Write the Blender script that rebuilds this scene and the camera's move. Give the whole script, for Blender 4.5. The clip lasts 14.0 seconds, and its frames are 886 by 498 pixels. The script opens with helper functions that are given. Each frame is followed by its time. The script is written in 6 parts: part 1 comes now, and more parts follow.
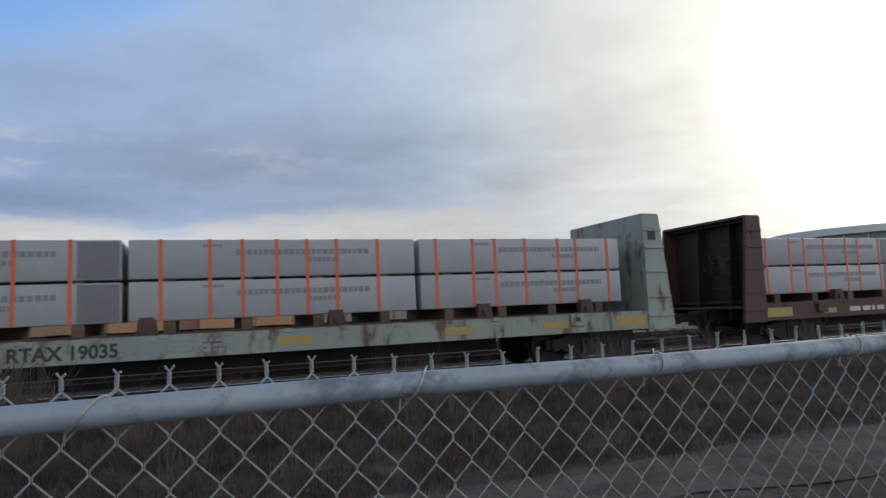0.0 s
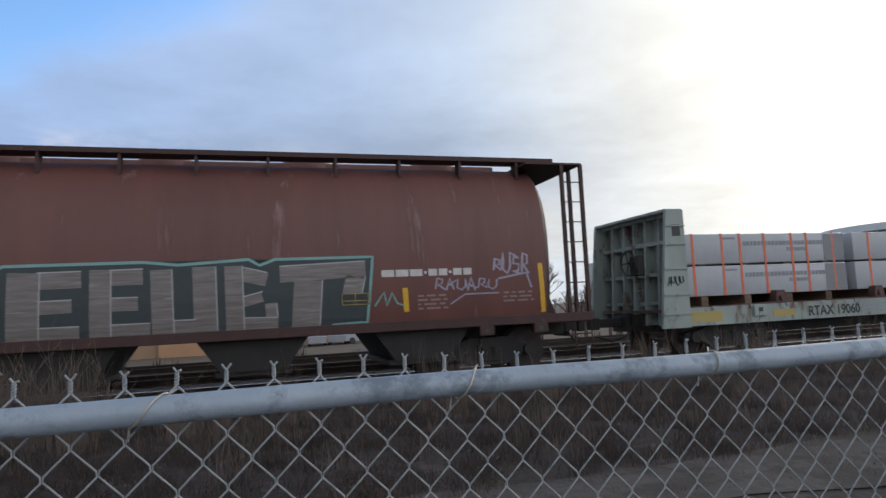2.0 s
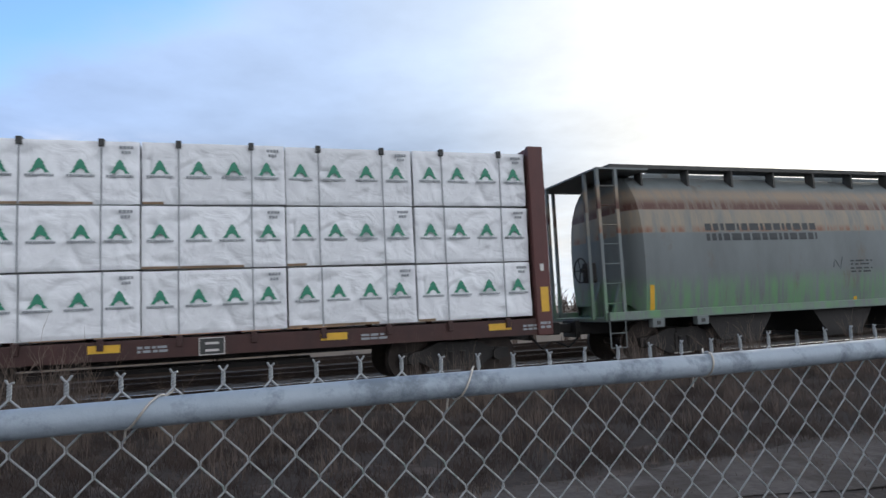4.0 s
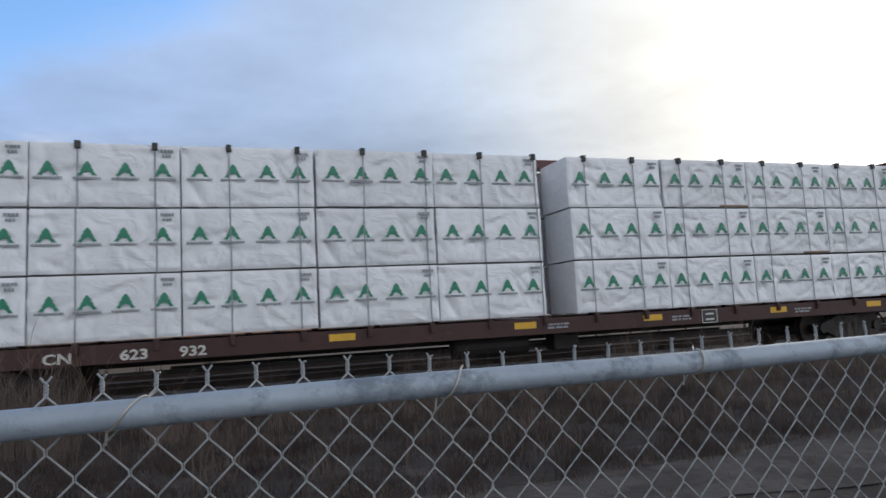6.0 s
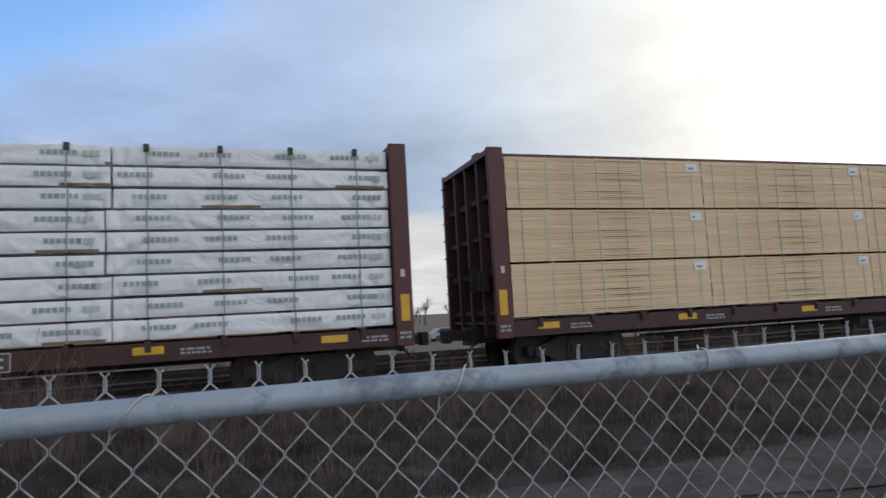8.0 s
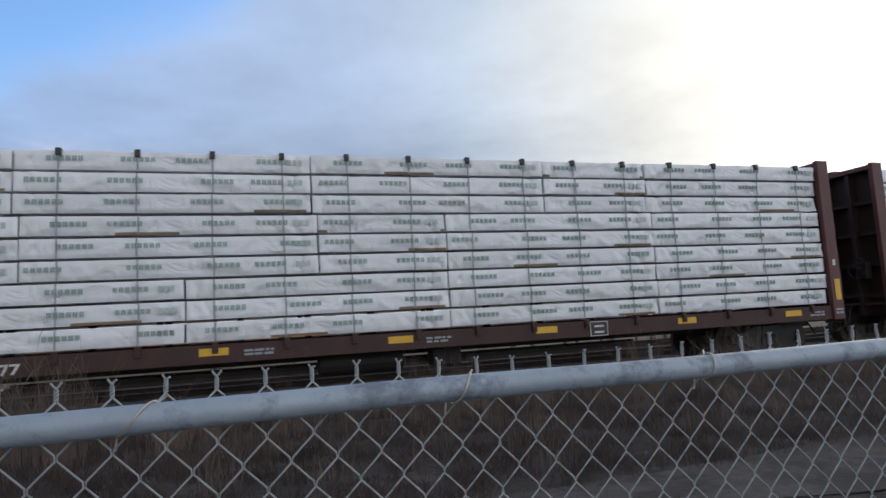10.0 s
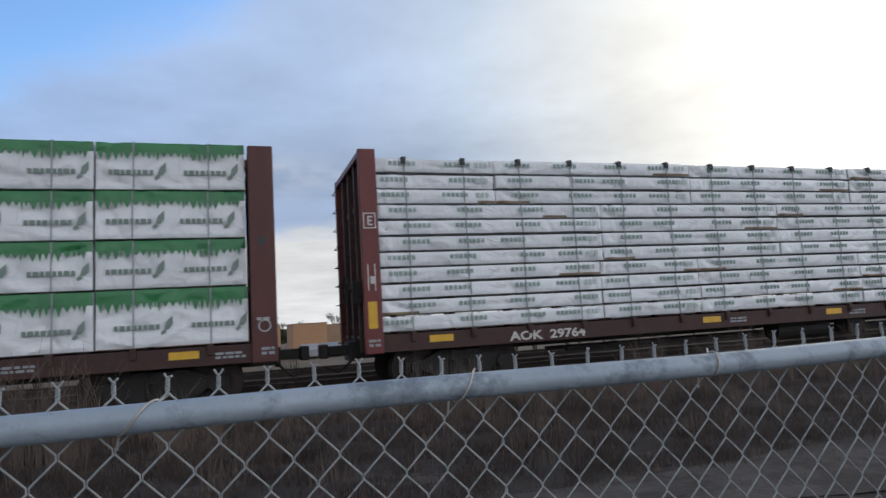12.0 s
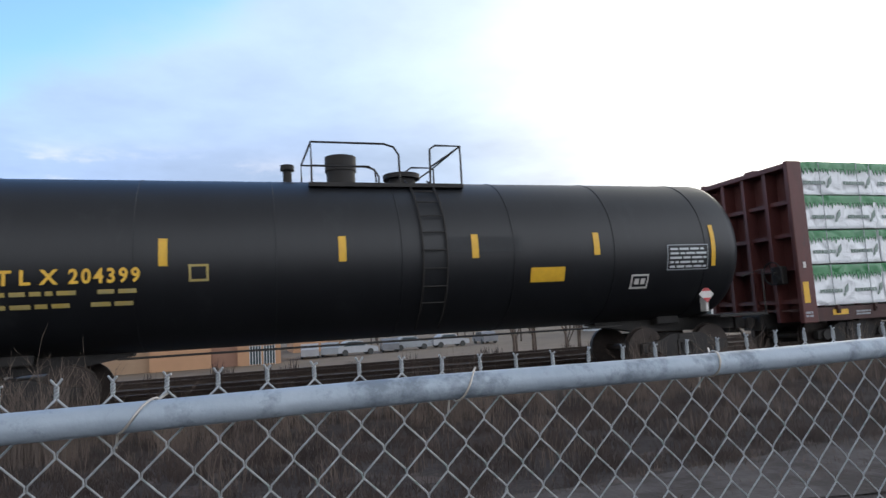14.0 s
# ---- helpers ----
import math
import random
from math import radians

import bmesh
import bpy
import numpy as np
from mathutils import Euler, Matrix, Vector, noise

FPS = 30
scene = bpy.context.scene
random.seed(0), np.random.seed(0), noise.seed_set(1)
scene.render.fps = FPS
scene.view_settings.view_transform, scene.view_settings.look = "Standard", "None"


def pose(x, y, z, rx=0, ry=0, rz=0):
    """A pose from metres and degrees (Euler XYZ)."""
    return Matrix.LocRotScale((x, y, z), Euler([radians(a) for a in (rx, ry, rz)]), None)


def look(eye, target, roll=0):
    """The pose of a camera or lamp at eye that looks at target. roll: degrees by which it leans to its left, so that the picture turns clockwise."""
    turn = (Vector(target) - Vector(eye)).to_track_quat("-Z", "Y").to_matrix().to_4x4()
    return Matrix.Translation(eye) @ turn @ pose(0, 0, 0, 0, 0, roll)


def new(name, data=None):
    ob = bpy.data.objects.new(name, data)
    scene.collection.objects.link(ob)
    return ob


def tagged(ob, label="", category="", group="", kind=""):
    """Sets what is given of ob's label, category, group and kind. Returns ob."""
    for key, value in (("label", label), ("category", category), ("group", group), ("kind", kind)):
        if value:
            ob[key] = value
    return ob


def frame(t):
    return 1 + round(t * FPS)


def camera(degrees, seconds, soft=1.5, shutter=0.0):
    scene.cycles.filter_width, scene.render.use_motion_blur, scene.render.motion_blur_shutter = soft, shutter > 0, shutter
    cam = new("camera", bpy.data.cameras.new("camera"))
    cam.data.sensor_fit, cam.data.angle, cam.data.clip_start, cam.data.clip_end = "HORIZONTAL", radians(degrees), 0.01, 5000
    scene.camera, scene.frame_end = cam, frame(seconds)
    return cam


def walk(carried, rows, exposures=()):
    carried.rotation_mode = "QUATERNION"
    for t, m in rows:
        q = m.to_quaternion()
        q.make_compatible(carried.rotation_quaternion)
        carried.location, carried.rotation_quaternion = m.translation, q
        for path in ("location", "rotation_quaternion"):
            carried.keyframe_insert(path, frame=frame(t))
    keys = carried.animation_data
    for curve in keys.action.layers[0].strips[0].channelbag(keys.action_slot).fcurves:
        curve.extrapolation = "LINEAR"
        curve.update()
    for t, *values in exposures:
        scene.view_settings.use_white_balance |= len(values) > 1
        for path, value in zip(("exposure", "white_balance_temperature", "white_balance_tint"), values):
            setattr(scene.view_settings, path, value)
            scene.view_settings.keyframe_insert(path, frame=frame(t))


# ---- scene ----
# World: x along the track (the train runs towards +x), y away from the camera, z up from the rail tops.
cam = camera(69.25, 14.0, soft=1.45, shutter=0.05)
walk(cam, [
    (0.0, pose(0.0154, -0.0258, 1.3611, 95.278, 2.491, -20.756)),
    (0.5, pose(0.0150, -0.0255, 1.3630, 95.130, 2.604, -19.583)),
    (1.0, pose(0.0071, -0.0192, 1.3616, 95.157, 2.517, -18.733)),
    (1.5, pose(0.0010, -0.0190, 1.3587, 95.310, 2.667, -17.864)),
    (2.0, pose(0.0008, -0.0193, 1.3622, 95.297, 2.733, -17.170)),
    (2.5, pose(-0.0006, -0.0220, 1.3609, 95.403, 2.926, -17.427)),
    (3.0, pose(-0.0116, -0.0192, 1.3605, 95.509, 2.609, -17.284)),
    (5.5, pose(0.0047, -0.0212, 1.3586, 95.516, 3.140, -18.528)),
    (6.0, pose(0.0055, -0.0102, 1.3546, 95.611, 3.055, -18.392)),
    (6.5, pose(0.0094, -0.0140, 1.3532, 95.686, 3.308, -18.046)),
    (7.0, pose(0.0109, -0.0084, 1.3514, 95.638, 3.189, -18.063)),
    (9.5, pose(0.0010, -0.0065, 1.3514, 96.033, 3.152, -17.995)),
    (10.0, pose(-0.0007, -0.0052, 1.3527, 96.132, 3.259, -17.969)),
    (10.5, pose(-0.0012, -0.0050, 1.3543, 96.121, 3.242, -17.835)),
    (11.0, pose(-0.0013, -0.0029, 1.3498, 96.345, 3.147, -17.802)),
    (11.5, pose(-0.0001, 0.0034, 1.3464, 96.307, 3.189, -17.862)),
    (12.0, pose(0.0000, 0.0000, 1.3482, 96.246, 3.372, -17.777)),
    (12.5, pose(0.0023, -0.0038, 1.3512, 96.065, 3.315, -17.755)),
    (13.0, pose(-0.0005, -0.0016, 1.3480, 96.215, 3.332, -17.935)),
    (13.5, pose(-0.0004, 0.0005, 1.3496, 96.213, 3.436, -17.817)),
    (14.0, pose(-0.0001, 0.0042, 1.3455, 96.283, 3.242, -17.788)),
], exposures=[(0.0, -0.3), (1.5, -0.12), (2.1, 0.08), (2.5, 0.5), (3.0, 0.56), (4.0, 0.26), (5.5, 0.0), (12.0, -0.06), (13.0, 0.04), (13.5, 0.1), (14.0, 0.5)])

SPEED = 17.35          # metres a second
TRACK_Y = 13.25        # centre line of the track
MOVERS = []            # (thing, pose at 0 s)
WHEELS = []            # wheelsets that roll

# ------------------------------------------------------------------ light
SUN_ELEV, SUN_AZ = radians(19), radians(54)     # azimuth from +y towards +x
FRONT_LIT = 1.15       # brightness of the unseen overcast added behind the camera to light the train
sun_dir = Vector((math.sin(SUN_AZ) * math.cos(SUN_ELEV), math.cos(SUN_AZ) * math.cos(SUN_ELEV), math.sin(SUN_ELEV)))


def build_world():
    w = bpy.data.worlds.new("sky")
    scene.world = w
    w.use_nodes = True
    nt = w.node_tree
    n, l = nt.nodes, nt.links
    n.clear()

    def math_node(op, a, b=None, c=None):
        m = n.new("ShaderNodeMath")
        m.operation = op
        for i, v in enumerate((a, b, c)):
            if v is None:
                continue
            if isinstance(v, (int, float)):
                m.inputs[i].default_value = v
            else:
                l.new(v, m.inputs[i])
        return m.outputs[0]

    sky = n.new("ShaderNodeTexSky")
    sky.sky_type, sky.sun_disc = "NISHITA", False
    sky.sun_elevation, sky.sun_rotation = SUN_ELEV, SUN_AZ
    sky.air_density, sky.dust_density, sky.ozone_density = 1.0, 0.1, 4.0
    scale = n.new("ShaderNodeVectorMath")
    scale.operation = "SCALE"
    scale.inputs["Scale"].default_value = 0.27
    l.new(sky.outputs[0], scale.inputs[0])
    co = n.new("ShaderNodeTexCoord")
    norm = n.new("ShaderNodeVectorMath")
    norm.operation = "NORMALIZE"
    l.new(co.outputs["Generated"], norm.inputs[0])
    sep = n.new("ShaderNodeSeparateXYZ")
    l.new(norm.outputs[0], sep.inputs[0])
    def smooth(v, lo, hi, to0=0.0, to1=1.0):
        r = n.new("ShaderNodeMapRange")
        r.interpolation_type = "SMOOTHSTEP"
        for i, x in zip((1, 2, 3, 4), (lo, hi, to0, to1)):
            r.inputs[i].default_value = x
        l.new(v, r.inputs[0])
        return r.outputs[0]

    def blend(f, a, b):
        m = n.new("ShaderNodeMix")
        m.data_type = "RGBA"
        l.new(f, m.inputs["Factor"])
        for key, v in (("A", a), ("B", b)):
            if isinstance(v, tuple):
                m.inputs[key].default_value = (*v, 1)
            else:
                l.new(v, m.inputs[key])
        return m.outputs["Result"]

    # cloud layer seen as a flat deck overhead
    up = math_node("ADD", math_node("MAXIMUM", sep.outputs[2], 0.0), 0.13)
    comb = n.new("ShaderNodeCombineXYZ")
    l.new(math_node("DIVIDE", sep.outputs[0], up), comb.inputs[0])
    l.new(math_node("DIVIDE", sep.outputs[1], up), comb.inputs[1])
    noises = []
    for sc, det, rough, off in ((0.50, 5.0, 0.50, 1.7), (1.15, 7.0, 0.56, 7.3), (3.2, 6.0, 0.58, 2.2)):
        mp = n.new("ShaderNodeMapping")
        mp.inputs["Location"].default_value = (off, off * 0.6, off)
        l.new(comb.outputs[0], mp.inputs[0])
        tx = n.new("ShaderNodeTexNoise")
        tx.inputs["Scale"].default_value, tx.inputs["Detail"].default_value, tx.inputs["Roughness"].default_value = sc, det, rough
        l.new(mp.outputs[0], tx.inputs["Vector"])
        noises.append(tx.outputs["Fac"])
    dot = n.new("ShaderNodeVectorMath")
    dot.operation = "DOT_PRODUCT"
    l.new(norm.outputs[0], dot.inputs[0])
    dot.inputs[1].default_value = sun_dir
    near_sun = dot.outputs["Value"]
    bank_dot = n.new("ShaderNodeVectorMath")
    bank_dot.operation = "DOT_PRODUCT"
    l.new(norm.outputs[0], bank_dot.inputs[0])
    bank_dot.inputs[1].default_value = Vector((0.1, 0.95, 0.2)).normalized()
    bank = smooth(bank_dot.outputs["Value"], 0.30, 0.66)
    # azimuth from +y towards +x and height over the horizon, in degrees
    az = math_node("MULTIPLY", math_node("ARCTAN2", sep.outputs[0], sep.outputs[1]), 57.2958)
    el = math_node("MULTIPLY", math_node("ARCSINE", sep.outputs[2]), 57.2958)

    def wobble(i, size):
        return math_node("MULTIPLY", math_node("SUBTRACT", noises[i], 0.5), size)

    def mound(a0, wide, e0, tall):
        """A soft round patch of the cloud deck, 1 in its middle."""
        p = math_node("DIVIDE", math_node("SUBTRACT", math_node("ADD", az, wobble(1, 14.0)), a0), wide)
        q = math_node("DIVIDE", math_node("SUBTRACT", math_node("ADD", el, wobble(0, 5.0)), e0), tall)
        return math_node("EXPONENT", math_node("MULTIPLY", math_node("ADD", math_node("MULTIPLY", p, p), math_node("MULTIPLY", q, q)), -1.0))

    # the deck opens to blue high up away from the sun
    rim = math_node("ADD", 18.6, math_node("MULTIPLY", math_node("ADD", az, 17.0), 0.52))
    gap = math_node("SUBTRACT", math_node("ADD", el, math_node("ADD", wobble(1, 9.0), wobble(2, 5.0))), rim)
    closed = math_node("MAXIMUM", smooth(gap, 4.0, -2.5), math_node("SUBTRACT", 1.0, bank))
    # the deck grows brighter round the hidden sun
    off_az = math_node("SUBTRACT", az, 55.0)
    off_el = math_node("MULTIPLY", math_node("SUBTRACT", el, 16.0), 0.75)
    away = math_node("SQRT", math_node("ADD", math_node("MULTIPLY", off_az, off_az), math_node("MULTIPLY", off_el, off_el)))
    away = math_node("ADD", away, math_node("ADD", wobble(1, 11.0), wobble(0, 9.0)))
    ramp = n.new("ShaderNodeValToRGB")
    l.new(math_node("DIVIDE", away, 80.0), ramp.inputs[0])
    steps = [(0.0, (2.3, 2.2, 2.0)), (5, (1.75, 1.68, 1.54)), (10, (1.20, 1.17, 1.08)), (18, (0.92, 0.92, 0.89)), (26, (0.74, 0.78, 0.82)), (36, (0.55, 0.65, 0.80)), (48, (0.43, 0.55, 0.77)), (72, (0.36, 0.50, 0.78))]
    while len(ramp.color_ramp.elements) < len(steps):
        ramp.color_ramp.elements.new(0.5)
    for e, (at, col) in zip(ramp.color_ramp.elements, steps):
        e.position, e.color = at / 80.0, (*col, 1)
    tone = ramp.outputs[0]
    # thick grey belly, a second one low down, lit shreds between them, a clear pale strip on the horizon
    tone = blend(math_node("MULTIPLY", mound(9.0, 19.0, 13.0, 5.0), 0.72), tone, (0.27, 0.345, 0.48))
    tone = blend(math_node("MULTIPLY", mound(-14.0, 12.0, 9.3, 1.5), 0.75), tone, (0.23, 0.31, 0.47))
    shred = math_node("MULTIPLY", smooth(math_node("ADD", noises[1], wobble(2, 0.5)), 0.50, 0.66), mound(-8.0, 13.0, 13.3, 1.5))
    tone = blend(math_node("MULTIPLY", shred, 0.9), tone, (0.80, 0.74, 0.72))
    strip = math_node("MULTIPLY", smooth(math_node("ADD", el, math_node("ADD", wobble(1, 7.0), wobble(2, 3.5))), 9.6, 7.0), smooth(math_node("ADD", az, wobble(1, 20.0)), 34.0, 20.0))
    tone = blend(math_node("MULTIPLY", strip, 0.85), tone, (0.80, 0.79, 0.76))
    dim = n.new("ShaderNodeVectorMath")           # broad soft mottling
    dim.operation = "SCALE"
    l.new(tone, dim.inputs[0])
    l.new(math_node("ADD", 1.03, math_node("ADD", wobble(1, 0.75), wobble(2, 0.30))), dim.inputs["Scale"])
    tone = dim.outputs[0]
    # broad bright overcast added over the unseen sky to light the train's near side
    # greyed overhead so that less of this light falls on the ground
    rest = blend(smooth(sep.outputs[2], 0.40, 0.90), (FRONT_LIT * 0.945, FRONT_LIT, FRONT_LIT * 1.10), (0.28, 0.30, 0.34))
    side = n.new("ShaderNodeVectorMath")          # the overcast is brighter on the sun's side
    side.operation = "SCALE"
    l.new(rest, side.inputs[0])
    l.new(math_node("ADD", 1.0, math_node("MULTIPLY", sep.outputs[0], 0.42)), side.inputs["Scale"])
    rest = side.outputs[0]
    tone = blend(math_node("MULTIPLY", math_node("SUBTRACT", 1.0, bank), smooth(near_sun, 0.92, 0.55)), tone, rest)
    l_mix = blend(closed, scale.outputs[0], tone)
    bg = n.new("ShaderNodeBackground")
    l.new(l_mix, bg.inputs[0])
    bg.inputs[1].default_value = 1.0
    out = n.new("ShaderNodeOutputWorld")
    l.new(bg.outputs[0], out.inputs[0])


build_world()
sun = new("sun", bpy.data.lights.new("sun", "SUN"))
sun.data.energy, sun.data.angle, sun.data.color = 0.4, radians(14), (1.0, 0.93, 0.82)
sun.matrix_world = look((0, 0, 40), Vector((0, 0, 40)) - sun_dir)


# ------------------------------------------------------------------ materials
def material(name, color, color2=None, rough=0.6, metal=0.0, scale=6.0, bump=0.0, bump_scale=40.0, spots=None, spot_amount=0.5,
             spot_scale=2.0, stretch=(1, 1, 1), vary=0.0, coat=0.0, crease=0.0, relief=0.02):
    """Two-scale noise between two colours, an optional third colour in patches, fine relief."""
    m = bpy.data.materials.new(name)
    m.use_nodes = True
    nt = m.node_tree
    n, l = nt.nodes, nt.links
    b = n["Principled BSDF"]
    b.inputs["Roughness"].default_value, b.inputs["Metallic"].default_value = rough, metal
    b.inputs["Coat Weight"].default_value = coat
    co = n.new("ShaderNodeTexCoord")
    mp = n.new("ShaderNodeMapping")
    mp.inputs["Scale"].default_value = stretch
    l.new(co.outputs["Object"], mp.inputs[0])
    tx = n.new("ShaderNodeTexNoise")
    tx.inputs["Scale"].default_value, tx.inputs["Detail"].default_value, tx.inputs["Roughness"].default_value = scale, 6, 0.62
    l.new(mp.outputs[0], tx.inputs["Vector"])
    spread = n.new("ShaderNodeMapRange")
    spread.inputs[1].default_value, spread.inputs[2].default_value = 0.3, 0.7
    l.new(tx.outputs["Fac"], spread.inputs[0])
    mix = n.new("ShaderNodeMix")
    mix.data_type = "RGBA"
    mix.inputs["A"].default_value = (*color, 1)
    mix.inputs["B"].default_value = (*(color2 or [c * 0.75 for c in color]), 1)
    l.new(spread.outputs[0], mix.inputs["Factor"])
    last = mix.outputs["Result"]
    if spots:
        t2 = n.new("ShaderNodeTexNoise")
        t2.inputs["Scale"].default_value, t2.inputs["Detail"].default_value, t2.inputs["Roughness"].default_value = spot_scale, 8, 0.7
        l.new(mp.outputs[0], t2.inputs["Vector"])
        r2 = n.new("ShaderNodeMapRange")
        r2.inputs[1].default_value, r2.inputs[2].default_value = 0.72 - 0.3 * spot_amount, 0.82 - 0.3 * spot_amount
        l.new(t2.outputs["Fac"], r2.inputs[0])
        m2 = n.new("ShaderNodeMix")
        m2.data_type = "RGBA"
        l.new(r2.outputs[0], m2.inputs["Factor"])
        l.new(last, m2.inputs["A"])
        m2.inputs["B"].default_value = (*spots, 1)
        last = m2.outputs["Result"]
    if vary:
        oi = n.new("ShaderNodeObjectInfo")
        hs = n.new("ShaderNodeHueSaturation")
        mr = n.new("ShaderNodeMapRange")
        mr.inputs[3].default_value, mr.inputs[4].default_value = 1 - vary, 1 + vary
        l.new(oi.outputs["Random"], mr.inputs[0])
        l.new(mr.outputs[0], hs.inputs["Value"])
        l.new(last, hs.inputs["Color"])
        last = hs.outputs[0]
    l.new(last, b.inputs["Base Color"])
    if bump:
        t3 = n.new("ShaderNodeTexNoise")
        t3.inputs["Scale"].default_value, t3.inputs["Detail"].default_value, t3.inputs["Distortion"].default_value = bump_scale, 5, crease
        l.new(mp.outputs[0], t3.inputs["Vector"])
        bp = n.new("ShaderNodeBump")
        bp.inputs["Strength"].default_value, bp.inputs["Distance"].default_value = bump, relief
        l.new(t3.outputs["Fac"], bp.inputs["Height"])
        l.new(bp.outputs[0], b.inputs["Normal"])
    return m


M = {}
M["soil"] = material("soil", (0.0225, 0.0170, 0.0158), (0.042, 0.0315, 0.0285), 0.95, scale=5.0, bump=1.0, bump_scale=14, spots=(0.082, 0.062, 0.053), spot_amount=0.6, spot_scale=2.2)
M["field"] = material("dry_field", (0.15, 0.11, 0.075), (0.10, 0.075, 0.052), 0.95, scale=0.4, bump=0.5, bump_scale=3, spots=(0.07, 0.055, 0.04), spot_scale=0.3)
M["path"] = material("path_gravel", (0.062, 0.053, 0.050), (0.104, 0.090, 0.084), 0.95, scale=7.0, bump=1.0, bump_scale=18, spots=(0.048, 0.038, 0.034), spot_amount=0.8, spot_scale=1.1)
M["ballast"] = material("ballast", (0.030, 0.026, 0.024), (0.068, 0.060, 0.054), 0.95, scale=14, bump=1.0, bump_scale=22)
M["sleeper"] = material("sleeper_wood", (0.026, 0.020, 0.016), (0.048, 0.038, 0.031), 0.9, scale=8, stretch=(6, 1, 1))
M["rail_steel"] = material("rail_steel", (0.040, 0.027, 0.021), (0.070, 0.048, 0.037), 0.65, metal=0.3, scale=12)
M["rail_head"] = material("polished_rail_head", (0.45, 0.45, 0.46), (0.55, 0.55, 0.56), 0.25, metal=0.9)
M["zinc"] = material("galvanised_steel", (0.28, 0.335, 0.395), (0.37, 0.425, 0.485), 0.55, metal=0.15, scale=7, bump=0.12, bump_scale=50, spots=(0.175, 0.21, 0.25), spot_amount=0.72, spot_scale=8)
M["wire"] = material("galvanised_wire", (0.27, 0.29, 0.295), (0.38, 0.39, 0.40), 0.5, metal=0.35, scale=40, spots=(0.20, 0.25, 0.24), spot_amount=0.6, spot_scale=30)
M["tie_wire"] = material("tie_wire", (0.42, 0.38, 0.33), (0.52, 0.48, 0.43), 0.45, metal=0.5, scale=40)
M["dry_grass"] = material("dry_grass", (0.070, 0.050, 0.043), (0.026, 0.0190, 0.0172), 0.9, scale=1.2, spots=(0.118, 0.087, 0.070), spot_amount=0.45, spot_scale=0.9)
M["twig"] = material("bare_twig", (0.105, 0.078, 0.063), (0.17, 0.128, 0.102), 0.9, scale=5)
M["green_grey"] = material("weathered_pale_green_paint", (0.33, 0.37, 0.34), (0.23, 0.265, 0.24), 0.6, scale=1.5, bump=0.1, spots=(0.13, 0.085, 0.06), spot_amount=0.62, spot_scale=3, stretch=(1, 1, 0.4))
M["brown_paint"] = material("oxide_brown_paint", (0.110, 0.031, 0.027), (0.070, 0.022, 0.020), 0.55, scale=2, bump=0.1, spots=(0.05, 0.03, 0.028), spot_amount=0.4, spot_scale=3, stretch=(1, 1, 0.4))
M["dark_brown"] = material("dark_brown_paint", (0.095, 0.045, 0.038), (0.07, 0.034, 0.03), 0.6, scale=2, spots=(0.13, 0.08, 0.065), spot_amount=0.3, spot_scale=3)
M["red_brown"] = material("red_oxide_paint", (0.165, 0.030, 0.028), (0.12, 0.026, 0.024), 0.5, scale=2, bump=0.1, spots=(0.07, 0.03, 0.028), spot_amount=0.35, spot_scale=3, stretch=(1, 1, 0.4))
# grimy paint; also puts shade into the colour of bulkheads and end sheets
M["grimy_brown"] = material("grime_and_shade_brown_paint", (0.062, 0.023, 0.019), (0.040, 0.017, 0.015), 0.65, scale=3, bump=0.1, spots=(0.085, 0.045, 0.038), spot_amount=0.4, spot_scale=4, stretch=(1, 1, 0.5))
# darkest brown: shade on inner bulkhead faces put into the paint colour
M["soot_brown"] = material("shade_darkened_brown_paint", (0.034, 0.0165, 0.0145), (0.024, 0.012, 0.011), 0.7, scale=3, spots=(0.055, 0.032, 0.027), spot_amount=0.35, spot_scale=4)
M["mint_strap"] = material("pale_green_strap", (0.50, 0.58, 0.46), (0.56, 0.60, 0.47), 0.5)
M["paper"] = material("white_paper", (0.78, 0.78, 0.77), (0.72, 0.72, 0.72), 0.6)
# timber colour darkened to stand for the shade in cracks between boards
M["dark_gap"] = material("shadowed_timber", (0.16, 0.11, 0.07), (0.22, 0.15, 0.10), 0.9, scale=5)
M["hopper_brown"] = material("rusty_brown_paint", (0.160, 0.062, 0.049), (0.112, 0.044, 0.037), 0.52, scale=0.8, bump=0.08, spots=(0.245, 0.150, 0.133), spot_amount=0.40, spot_scale=1.6, stretch=(1.9, 1, 0.18))
M["black_steel"] = material("grimy_black_steel", (0.010, 0.0085, 0.008), (0.019, 0.016, 0.014), 0.7, scale=3, bump=0.2)
M["wheel"] = material("wheel_steel", (0.028, 0.021, 0.018), (0.05, 0.038, 0.032), 0.6, metal=0.5, scale=5)
M["grey_wrap"] = material("grey_plastic_wrap", (0.40, 0.41, 0.43), (0.34, 0.35, 0.375), 0.42, scale=1.2, bump=0.12, bump_scale=6, vary=0.08)
M["dark_wrap"] = material("dark_grey_wrap", (0.20, 0.205, 0.22), (0.15, 0.155, 0.17), 0.42, scale=1.2, bump=0.12, bump_scale=6)
M["orange"] = material("orange_strap", (0.75, 0.17, 0.06), (0.62, 0.13, 0.05), 0.5)
M["timber"] = material("timber_bearer", (0.16, 0.10, 0.06), (0.10, 0.065, 0.045), 0.8, scale=6, vary=0.3)
